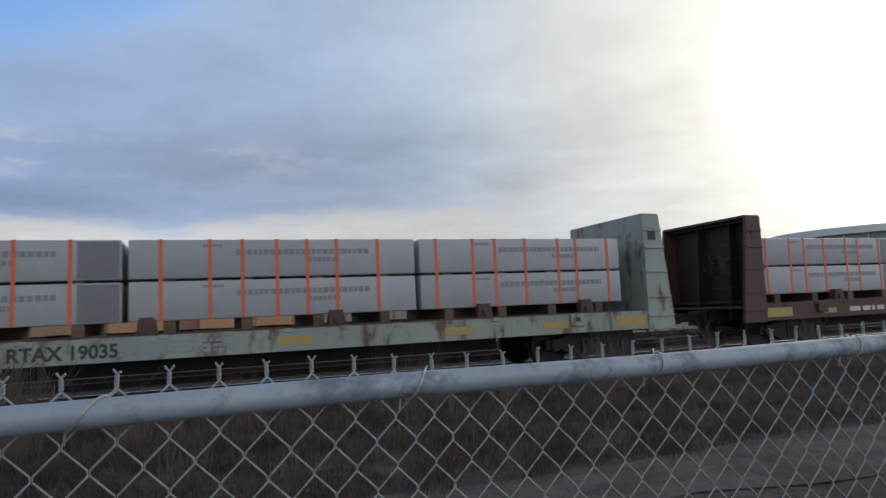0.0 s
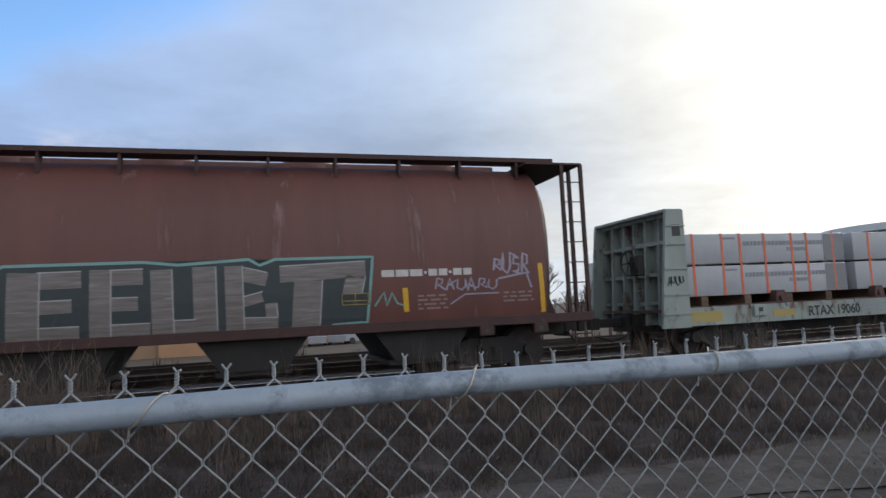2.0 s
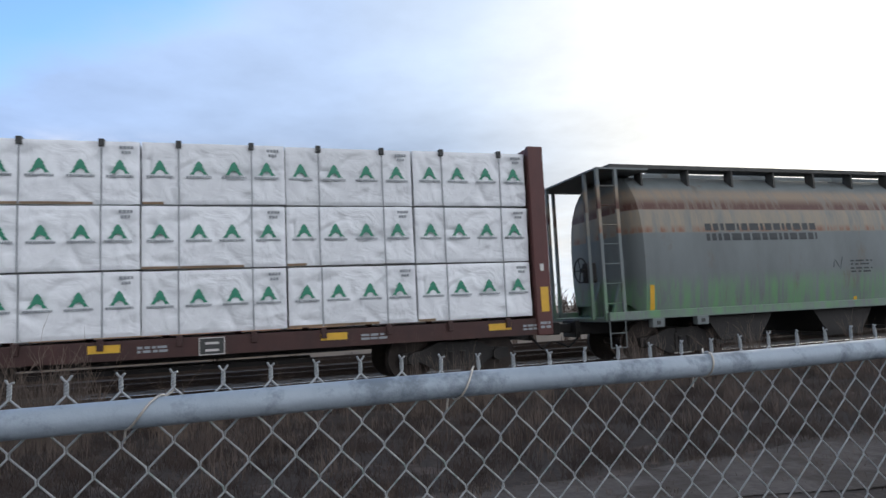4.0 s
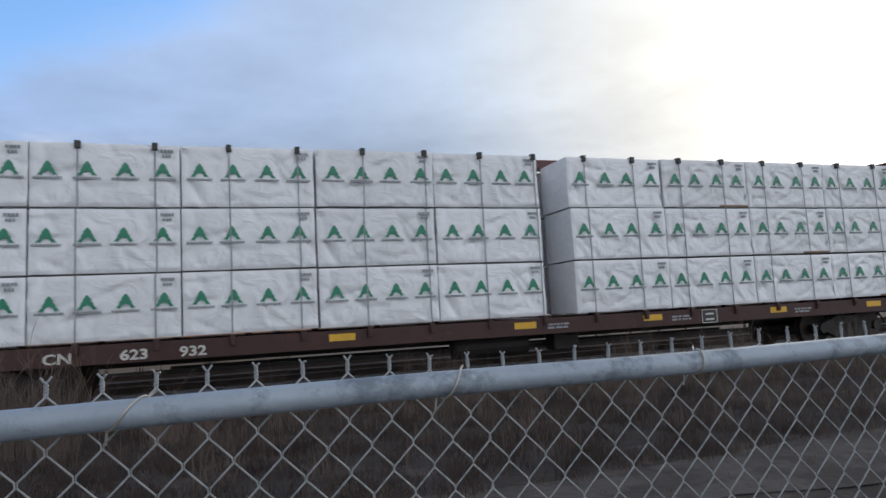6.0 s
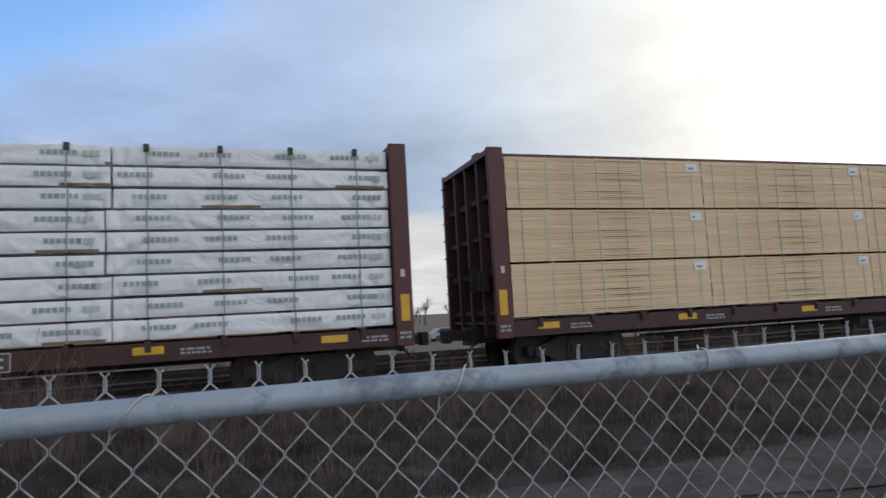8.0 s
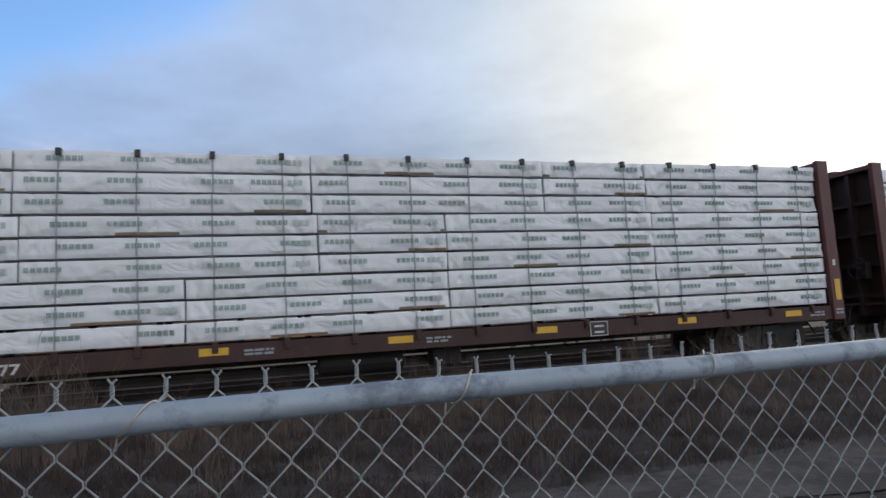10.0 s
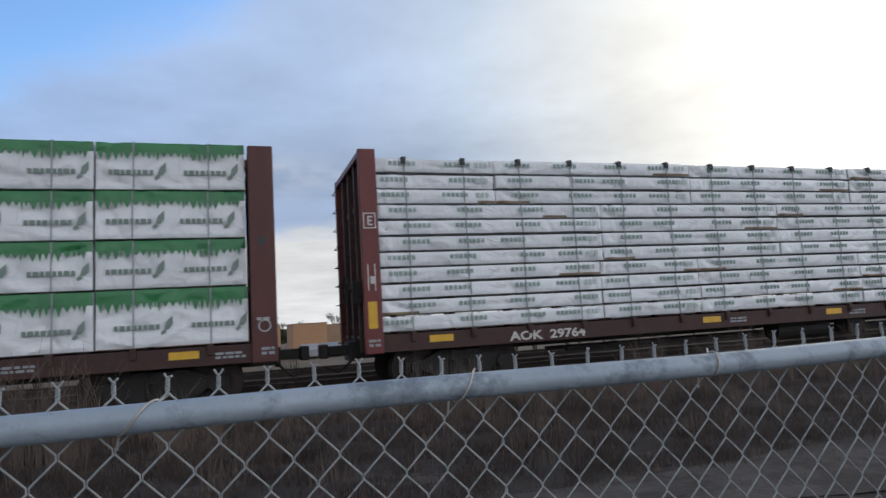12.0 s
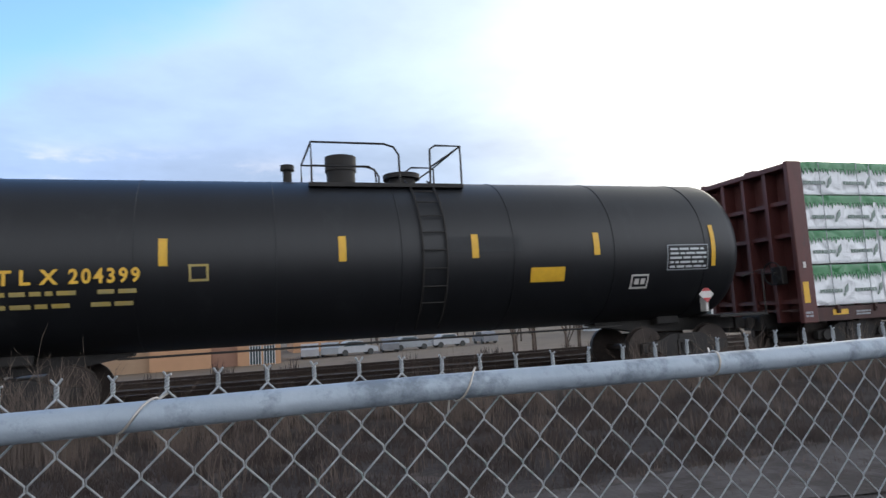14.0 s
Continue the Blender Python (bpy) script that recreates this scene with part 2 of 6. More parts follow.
M["white_wrap"] = material("white_plastic_wrap", (0.81, 0.825, 0.85), (0.71, 0.725, 0.75), 0.18, scale=1.4, bump=0.9, bump_scale=2.6, vary=0.07, crease=1.8, relief=0.026)
M["lumber"] = material("sawn_spruce", (0.80, 0.62, 0.41), (0.70, 0.52, 0.32), 0.75, scale=2.0, stretch=(0.6, 4, 9), bump=0.2, vary=0.06)
# bare board colour, darkened for the shade under the wrap's hem
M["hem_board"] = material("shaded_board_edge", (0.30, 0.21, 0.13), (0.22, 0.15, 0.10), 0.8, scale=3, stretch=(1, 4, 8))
M["print_green"] = material("green_print", (0.02, 0.24, 0.14), (0.02, 0.20, 0.12), 0.4)
M["print_teal"] = material("dark_green_print", (0.20, 0.30, 0.27), (0.26, 0.36, 0.33), 0.4)
M["wrap_green"] = material("green_printed_wrap", (0.045, 0.22, 0.08), (0.03, 0.16, 0.06), 0.35, scale=2, bump=0.3, bump_scale=5)
M["print_grey"] = material("grey_print", (0.25, 0.27, 0.29), (0.30, 0.32, 0.34), 0.5)
M["print_pale"] = material("faint_grey_green_print", (0.42, 0.50, 0.48), (0.50, 0.56, 0.55), 0.4)
M["print_ink"] = material("smudged_grey_ink", (0.20, 0.205, 0.22), (0.27, 0.275, 0.29), 0.5, scale=14)
M["print_dark"] = material("dark_grey_green_print", (0.16, 0.22, 0.19), (0.22, 0.28, 0.25), 0.5)
M["white_paint"] = material("white_stencil", (0.62, 0.60, 0.57), (0.50, 0.48, 0.45), 0.6, scale=6)
M["black_paint"] = material("black_stencil", (0.03, 0.032, 0.032), (0.05, 0.052, 0.05), 0.6)
M["yellow"] = material("yellow_reflector", (0.72, 0.42, 0.03), (0.60, 0.34, 0.03), 0.45)
M["faded_yellow"] = material("faded_yellow_paint", (0.45, 0.32, 0.07), (0.36, 0.30, 0.14), 0.6, scale=5)
M["tank_black"] = material("black_tank_paint", (0.0040, 0.0046, 0.0062), (0.0075, 0.0085, 0.0108), 0.46, scale=1.5, bump=0.05, bump_scale=2, spots=(0.013, 0.014, 0.016), spot_amount=0.45, spot_scale=1.3, stretch=(1, 1, 0.3))
M["walk_grey"] = material("grimy_grey_paint", (0.075, 0.074, 0.068), (0.048, 0.045, 0.041), 0.7, scale=4, spots=(0.09, 0.055, 0.04), spot_amount=0.4, spot_scale=3)
M["tank_patch"] = material("dull_grey_black", (0.030, 0.032, 0.035), (0.022, 0.023, 0.025), 0.75, scale=3)
M["hopper_grey"] = material("weathered_grey_paint", (0.172, 0.195, 0.198), (0.128, 0.145, 0.147), 0.6, scale=1.2, bump=0.08, stretch=(1, 1, 0.4), spots=(0.135, 0.122, 0.104), spot_amount=0.45, spot_scale=2.2)
M["emblem"] = material("charcoal_emblem_paint", (0.022, 0.027, 0.030), (0.034, 0.040, 0.043), 0.6, scale=3)
M["red"] = material("red_paint", (0.45, 0.05, 0.05), (0.38, 0.05, 0.05), 0.5)
M["stucco"] = material("orange_stucco", (0.47, 0.27, 0.155), (0.41, 0.235, 0.135), 0.85, scale=0.5)
M["stucco_tan"] = material("tan_wall", (0.34, 0.23, 0.15), (0.29, 0.19, 0.12), 0.85, scale=0.5)
M["stucco_dark"] = material("brown_wall", (0.30, 0.17, 0.12), (0.25, 0.14, 0.10), 0.85, scale=0.5)
M["pale_wall"] = material("pale_wall", (0.55, 0.57, 0.58), (0.48, 0.50, 0.51), 0.8, scale=0.5)
M["glass"] = material("window_glass", (0.05, 0.07, 0.08), (0.07, 0.09, 0.10), 0.1)
M["bark"] = material("bark", (0.07, 0.055, 0.045), (0.11, 0.09, 0.075), 0.9, scale=4)
M["evergreen"] = material("evergreen", (0.025, 0.04, 0.02), (0.045, 0.06, 0.03), 0.9, scale=2)

M["straw"] = material("straw", (0.160, 0.122, 0.100), (0.066, 0.050, 0.044), 0.9, scale=2)
M["stalk"] = material("dead_stalk", (0.150, 0.118, 0.100), (0.080, 0.061, 0.053), 0.9, scale=2)
M["green_glass"] = material("green_tinted_glazing", (0.16, 0.24, 0.23), (0.20, 0.28, 0.27), 0.15, scale=0.3)
M["graffiti_dark"] = material("dark_teal_spray", (0.035, 0.048, 0.05), (0.045, 0.058, 0.06), 0.6)
M["graffiti_teal"] = material("teal_spray", (0.22, 0.40, 0.38), (0.17, 0.33, 0.31), 0.6, scale=8)
M["graffiti_silver"] = material("scratched_silver_spray", (0.24, 0.22, 0.21), (0.14, 0.115, 0.105), 0.5, scale=5, stretch=(0.35, 1, 5), spots=(0.30, 0.29, 0.28), spot_amount=0.5, spot_scale=2)
M["graffiti_pale"] = material("pale_spray", (0.42, 0.42, 0.42), (0.32, 0.32, 0.32), 0.6, scale=8)
M["graffiti_dust"] = material("faded_stencil", (0.24, 0.17, 0.155), (0.30, 0.22, 0.20), 0.6, scale=8)
M["graffiti_lilac"] = material("lilac_spray", (0.36, 0.33, 0.40), (0.28, 0.25, 0.31), 0.6, scale=8)
M["graffiti_red"] = material("faded_red_spray", (0.46, 0.12, 0.10), (0.42, 0.17, 0.16), 0.6, scale=3)
M["graffiti_pink"] = material("pale_pink_spray", (0.58, 0.34, 0.35), (0.50, 0.25, 0.26), 0.6, scale=3)
M["graffiti_grey"] = material("grey_spray", (0.28, 0.28, 0.30), (0.36, 0.32, 0.34), 0.6, scale=3)
M["spray_green"] = material("green_spray_haze", (0.20, 0.32, 0.21), (0.27, 0.33, 0.32), 0.6, scale=1.6, spots=(0.28, 0.33, 0.34), spot_amount=0.75, spot_scale=1.5)


def rusted_grey():
    """Grey paint with long rust bands under the roof edge, broken by streaks."""
    m = M["hopper_grey"]
    n, l = m.node_tree.nodes, m.node_tree.links
    b = n["Principled BSDF"]
    base = b.inputs["Base Color"].links[0].from_socket
    co = n.new("ShaderNodeTexCoord")
    sep = n.new("ShaderNodeSeparateXYZ")
    l.new(co.outputs["Object"], sep.inputs[0])
    mp = n.new("ShaderNodeMapping")
    mp.inputs["Scale"].default_value = (3.6, 1, 0.42)
    l.new(co.outputs["Object"], mp.inputs[0])
    tx = n.new("ShaderNodeTexNoise")
    tx.inputs["Scale"].default_value, tx.inputs["Detail"].default_value, tx.inputs["Roughness"].default_value = 1.6, 7, 0.7
    l.new(mp.outputs[0], tx.inputs["Vector"])
    for z0, z1, soft0, soft1, col, lo, hi in ((3.36, 3.78, 0.03, 0.16, (0.27, 0.205, 0.145), 0.25, 0.55), (2.84, 3.36, 0.03, 0.30, (0.29, 0.24, 0.175), 0.30, 0.60), (3.36, 3.46, 0.02, 0.24, (0.085, 0.031, 0.021), 0.30, 0.52), (2.84, 2.90, 0.02, 0.14, (0.20, 0.085, 0.05), 0.44, 0.60), (1.0, 1.55, 0.05, 0.45, (0.13, 0.27, 0.13), 0.40, 0.62)):
        parts = []
        for a, c in ((z0 - soft0, z0 + soft0), (z1 + soft1, z1 - 0.02)):
            r = n.new("ShaderNodeMapRange")
            r.interpolation_type = "SMOOTHSTEP"
            r.inputs[1].default_value, r.inputs[2].default_value = a, c
            l.new(sep.outputs[2], r.inputs[0])
            parts.append(r.outputs[0])
        r = n.new("ShaderNodeMapRange")
        r.inputs[1].default_value, r.inputs[2].default_value = lo, hi
        l.new(tx.outputs["Fac"], r.inputs[0])
        parts.append(r.outputs[0])
        f = parts[0]
        for q in parts[1:]:
            k = n.new("ShaderNodeMath")
            k.operation = "MULTIPLY"
            l.new(f, k.inputs[0])
            l.new(q, k.inputs[1])
            f = k.outputs[0]
        mx = n.new("ShaderNodeMix")
        mx.data_type = "RGBA"
        l.new(f, mx.inputs["Factor"])
        l.new(base, mx.inputs["A"])
        mx.inputs["B"].default_value = (*col, 1)
        base = mx.outputs["Result"]
    l.new(base, b.inputs["Base Color"])


rusted_grey()


# ------------------------------------------------------------------ mesh helpers
def box(bm, x0, x1, y0, y1, z0, z1, bevel=0.0):
    r = bmesh.ops.create_cube(bm, size=1.0, matrix=Matrix.Translation(((x0 + x1) / 2, (y0 + y1) / 2, (z0 + z1) / 2)) @ Matrix.Diagonal((x1 - x0, y1 - y0, z1 - z0, 1)))
    if bevel:
        es = list({e for v in r["verts"] for e in v.link_edges})
        bmesh.ops.bevel(bm, geom=es, offset=bevel, segments=2, affect="EDGES", profile=0.5)


def tube(bm, p, q, r, seg=8, r2=None):
    p, q = Vector(p), Vector(q)
    d = q - p
    m = Matrix.Translation((p + q) / 2) @ d.to_track_quat("Z", "Y").to_matrix().to_4x4()
    bmesh.ops.create_cone(bm, cap_ends=True, segments=seg, radius1=r, radius2=r if r2 is None else r2, depth=d.length, matrix=m)


def path_tube(bm, pts, r, seg=6):
    """A tube along a polyline, closed at its ends."""
    pts = [Vector(p) for p in pts]
    rings = []
    ref = Vector((0.13, 0.97, 0.21))
    for i, p in enumerate(pts):
        d = (pts[min(i + 1, len(pts) - 1)] - pts[max(i - 1, 0)]).normalized()
        u = d.cross(ref).normalized()
        v = d.cross(u)
        rings.append([bm.verts.new(p + r * (math.cos(a) * u + math.sin(a) * v)) for a in [2 * math.pi * k / seg for k in range(seg)]])
    for a, b in zip(rings, rings[1:]):
        for k in range(seg):
            bm.faces.new((a[k], a[(k + 1) % seg], b[(k + 1) % seg], b[k]))
    bm.faces.new(rings[0][::-1])
    bm.faces.new(rings[-1])


def prism(bm, poly, axis, a, b):
    """A polygon of (u, v) pushed from a to b along 'x', 'y' or 'z'."""
    def at(u, v, w):
        return (w, u, v) if axis == "x" else (u, w, v) if axis == "y" else (u, v, w)
    A = [bm.verts.new(at(u, v, a)) for u, v in poly]
    B = [bm.verts.new(at(u, v, b)) for u, v in poly]
    n = len(poly)
    for i in range(n):
        bm.faces.new((A[i], A[(i + 1) % n], B[(i + 1) % n], B[i]))
    bm.faces.new(A[::-1])
    bm.faces.new(B)


def mesh_of(name, bm, mat, smooth=False):
    bmesh.ops.recalc_face_normals(bm, faces=bm.faces[:])
    me = bpy.data.meshes.new(name)
    bm.to_mesh(me)
    bm.free()
    for x in (mat if isinstance(mat, (list, tuple)) else [mat]):
        me.materials.append(M[x])
    if smooth:
        me.shade_smooth()
        me.set_sharp_from_angle(angle=radians(40))
    return me


def put(name, me, parent=None, m=None, label=""):
    ob = new(name, me)
    if parent:
        ob.parent = parent
    if m is not None:
        ob.matrix_basis = m
    return tagged(ob, label, kind="stuff" if parent and name in FINE_PRINT else "")


FINE_PRINT = ("marking", "printed_line", "printed_treeline", "end_ladder", "stencil_lines")     # too fine to pick apart


def part(name, bm, mat, parent, label="", m=None, smooth=False):
    ob = put(name, mesh_of(name, bm, mat, smooth), parent, m, label)
    return tagged(ob, kind="stuff") if name in FINE_PRINT else ob


def shared(cache, key, make):
    if key not in cache:
        cache[key] = make()
    return cache[key]


MESHES = {}


def text_mesh(s, size):
    cu = bpy.data.curves.new("stencil", "FONT")
    cu.body, cu.size, cu.extrude, cu.offset = s, size, 0.002, size * 0.028
    cu.resolution_u = 3
    ob = bpy.data.objects.new("stencil", cu)
    me = bpy.data.meshes.new_from_object(ob)
    bpy.data.objects.remove(ob)
    return me


def stencil(s, size, mat, parent, x, y, z, stretch=1.0, label=""):
    """Lettering on a side that faces -y, its lower left corner at x, z."""
    me = text_mesh(s, size)
    me.materials.clear()
    me.materials.append(M[mat])
    ob = put("lettering", me, parent, Matrix.Translation((x, y, z)) @ Matrix.Rotation(radians(90), 4, "X") @ Matrix.Diagonal((stretch, 1, 1, 1)), label)
    return ob


def bars(parent, x0, x1, z0, z1, y, mat, rows=2, seed=1, name="marking"):
    """Rows of small bars for writing that cannot be read."""
    rng = random.Random(seed)
    bm = bmesh.new()
    h = (z1 - z0) / (rows * 1.6)
    for r in range(rows):
        z = z0 + r * h * 1.6
        x = x0
        while x < x1 - 0.05:
            w = min(x1 - x, rng.uniform(1.0, 4.0) * h)
            box(bm, x, x + w, y - 0.003, y, z, z + h)
            x += w + h * rng.uniform(0.4, 0.9)
    return part(name, bm, mat, parent)


def plate(parent, x0, x1, z0, z1, y, mat, name="reflector", label=""):
    bm = bmesh.new()
    box(bm, x0, x1, y - 0.006, y, z0, z1)
    return part(name, bm, mat, parent, label)


def car_empty(name, centre, label, category):
    e = new(name)
    e.empty_display_size = 0.5
    tagged(e, label, category, "freight cars of the train")
    MOVERS.append((e, Matrix.Translation((centre, TRACK_Y, 0))))
    return e


def moving(ob, centre, m=None):
    """Registers a thing that rides on the car at centre; m is its place on the car."""
    base = Matrix.Translation((centre, TRACK_Y, 0)) @ (m or Matrix())
    MOVERS.append((ob, base))
    return ob


# ------------------------------------------------------------------ ground and track
def ground_z(x, y):
    def step(a, b, v):
        t = min(1, max(0, (v - a) / (b - a)))
        return t * t * (3 - 2 * t)
    z = -0.32
    z += 0.10 * step(9.6, 11.2, y) * (1 - step(23.4, 25.0, y))
    z -= 1.4 * step(24.0, 32, y)
    if y < 11:
        z += 0.05 * noise.noise((x * 0.5, y * 0.5, 0)) + 0.025 * noise.noise((x * 2.1, y * 2.1, 3))
    return z


def build_ground():
    bm = bmesh.new()
    ys = [-3000, -400, -60, -12, -4, 0] + [0.5 * i for i in range(1, 48)] + [24.5, 25.5, 26.5, 27.5, 28.5, 30, 32, 35, 38, 42, 60, 100, 200, 500, 1200, 4000]
    xs = [-4000, -1200, -400, -150, -70, -40] + [-25 + 0.6 * i for i in range(110)] + [55, 90, 160, 400, 1200, 4000]
    grid = [[bm.verts.new((x, y, ground_z(x, y))) for x in xs] for y in ys]
    for a, b in zip(grid, grid[1:]):
        for i in range(len(xs) - 1):
            bm.faces.new((a[i], a[i + 1], b[i + 1], b[i]))
    for f in bm.faces:
        f.material_index = 1 if f.calc_center_median().y > 38 else 0
    g = part("ground", bm, ["soil", "field"], None, smooth=True)
    tagged(g, "bare brown soil with dry grass beside the railway", "ground", kind="structure")
    bm = bmesh.new()
    xs = [-30 + 0.5 * i for i in range(181)]
    rows = []
    for k in range(7):
        rows.append([bm.verts.new((x, (y := 4.3 + 0.24 * k + 0.3 * noise.noise((x * 0.4, k, 9)) * (k in (0, 6))), ground_z(x, y) + 0.012)) for x in xs])
    for a, b in zip(rows, rows[1:]):
        for i in range(len(xs) - 1):
            bm.faces.new((a[i], a[i + 1], b[i + 1], b[i]))
    p = part("path", bm, "path", None, smooth=True)
    tagged(p, "pale gravel track beside the fence", "path", kind="structure")


def build_track(cy, label_end, sleepers):
    bm = bmesh.new()
    xs = [-90 + 1.0 * i for i in range(200)]
    prof = [(cy - 2.3, -0.34), (cy - 1.65, -0.21), (cy - 1.25, -0.17), (cy + 1.25, -0.17), (cy + 1.65, -0.21), (cy + 2.4, -0.36)]
    rows = [[bm.verts.new((x, y + 0.06 * noise.noise((x, y, 1)), z + 0.02 * noise.noise((x * 3, y * 3, 5)))) for x in xs] for y, z in prof]
    for a, b in zip(rows, rows[1:]):
        for i in range(len(xs) - 1):
            bm.faces.new((a[i], a[i + 1], b[i + 1], b[i]))
    bl = part("ballast", bm, "ballast", None, smooth=True)
    tagged(bl, "dark crushed stone ballast under the track" + label_end, "ballast", kind="structure")
    for s in (-1, 1):
        r = new("rail")
        tagged(r, ("rusty steel rail with a polished head" if cy == TRACK_Y else "rusty steel rail") + label_end, "rail", "rails of the tracks", "structure")
        y = cy + s * 0.7535
        bm = bmesh.new()
        prism(bm, [(y - 0.07, -0.172), (y + 0.07, -0.172), (y + 0.07, -0.16), (y + 0.012, -0.145), (y + 0.010, -0.045), (y + 0.036, -0.035), (y + 0.036, -0.004), (y - 0.036, -0.004),
                   (y - 0.036, -0.035), (y - 0.010, -0.045), (y - 0.012, -0.145), (y - 0.07, -0.16)], "x", -90, 110)
        part("web_and_foot", bm, "rail_steel", r)
        bm = bmesh.new()
        box(bm, -90, 110, y - 0.03, y + 0.03, -0.004, 0.0)
        part("running_surface", bm, "rail_head" if cy == TRACK_Y else "rail_steel", r)
    bm = bmesh.new()
    box(bm, -0.115, 0.115, cy - 1.3, cy + 1.3, -0.30, -0.158, 0.012)
    me = mesh_of("sleeper", bm, "sleeper")
    for i in range(sleepers):
        tagged(put("sleeper", me, None, Matrix.Translation((-14 + 0.55 * i, 0, 0.004 * math.sin(i * 2.3)))), "dark timber sleeper bedded in ballast", "sleeper", "sleepers of the tracks", "structure")


# ------------------------------------------------------------------ fence
FENCE_Y, PITCH, TALL = 1.031, 0.0705, 0.0795
BARB_X, KNOT_Z = 0.3965, 1.269        # one barb and the height of its lowest twist


def build_fence():
    f = new("chain_link_fence")
    tagged(f, "galvanised chain-link fence with a round top rail", "fence")
    f.location = (0, FENCE_Y, 0)
    rail_z, rr = 1.236, 0.0208
    bm = bmesh.new()
    n = 120
    path_tube(bm, [(-3.6 + 8.4 * i / n, -rr - 0.002, rail_z + 0.0015 * math.sin(i * 0.37)) for i in range(n + 1)], rr, 24)
    part("top_rail", bm, "zinc", f, "round galvanised top rail", smooth=True)
    # wires: zigzags, neighbours in opposite phase, hooked at the knuckles
    half = PITCH / 2
    for phase in (0, 1):
        pts = []
        for j in range(0, 36):
            z = KNOT_Z - j * TALL / 2
            x = half * ((j + phase) % 2)
            side = 0.0019 * (1 if (j + phase) % 2 else -1)
            pts += [(x + (0.002 if x == 0 else -0.002), side * 0.4, z + 0.004), (x + (0.001 if x == 0 else -0.001), -side, z - 0.004)]
        bm = bmesh.new()
        path_tube(bm, pts, 0.00165, 6)
        MESHES["wire", phase] = mesh_of("wire", bm, "wire", True)
    def droop(x):
        """The fabric hangs a little lower and drawn aside in the middle of the span."""
        t = min(1, max(0, (x - 0.2) / 0.25))
        u = min(1, max(0, (x - 1.02) / 0.15))
        w = min(1, max(0, (x - 0.88) / 0.10))
        return (-0.0070 * t - 0.0035 * (x > 0.42)) * (1 - u), -0.0115 * t + 0.0055 * w
    k0 = -46
    for k in range(k0, 70):
        phase = k % 2
        dx, dz = droop(BARB_X + k * half)
        put("wire", MESHES["wire", phase], f, Matrix.Translation((BARB_X + k * half + dx, 0, dz)))
    # twisted barbs at every second meeting of wires
    for v in range(3):
        bm = bmesh.new()
        for s in (0, 1):
            pts = []
            for i in range(17):
                t = i / 16
                a = math.pi * (s + 3.6 * t) + v * 0.7
                pts.append((0.0021 * math.cos(a), 0.0021 * math.sin(a), 0.017 * t))
            e = pts[-1]
            pts.append((e[0] + 0.004 * (1 if s else -1), e[1], 0.021))
            pts.append((e[0] + 0.0075 * (1 if s else -1), e[1] - 0.002, 0.0265 - 0.002 * v * s))
            path_tube(bm, pts, 0.0017, 6)
        MESHES["barb", v] = mesh_of("barb", bm, "wire", True)
    rng = random.Random(4)
    for k in range(-22, 35):
        dx, dz = droop(BARB_X + k * PITCH)
        put("barb", MESHES["barb", k % 3], f, Matrix.Translation((BARB_X + k * PITCH + dx, 0, KNOT_Z - 0.002 + dz)) @ Euler((rng.uniform(-0.05, 0.05), rng.uniform(-0.06, 0.06), rng.uniform(0, 0.5))).to_matrix().to_4x4())
    # tie wires round the rail
    for x, lean in ((-0.108, -0.050), (0.372, -0.036), (0.851, -0.014), (-0.60, -0.045), (1.395, -0.02), (1.93, -0.02)):
        bm = bmesh.new()
        pts = [(x + 0.012, 0.006, rail_z + 0.026)]
        for i in range(25):
            a = radians(125 - 325 * i / 24)
            t = min(1.0, max(0.0, (i - 2) / 13))
            pts.append((x + lean * t, -rr - 0.002 - (rr + 0.0018) * math.cos(a), rail_z + (rr + 0.0018) * math.sin(a)))
        pts.append((x + lean - 0.006, 0.003, rail_z - 0.045))
        path_tube(bm, pts, 0.0018, 6)
        part("tie_wire", bm, "tie_wire", f, "bent wire tie", smooth=True)
    # posts stand outside the stretch that is seen
    for x in (-2.2, 3.6):
        bm = bmesh.new()
        tube(bm, (x, -rr - 0.002, -0.6), (x, -rr - 0.002, rail_z - 0.02), 0.03, 16)
        part("post", bm, "zinc", f, smooth=True)


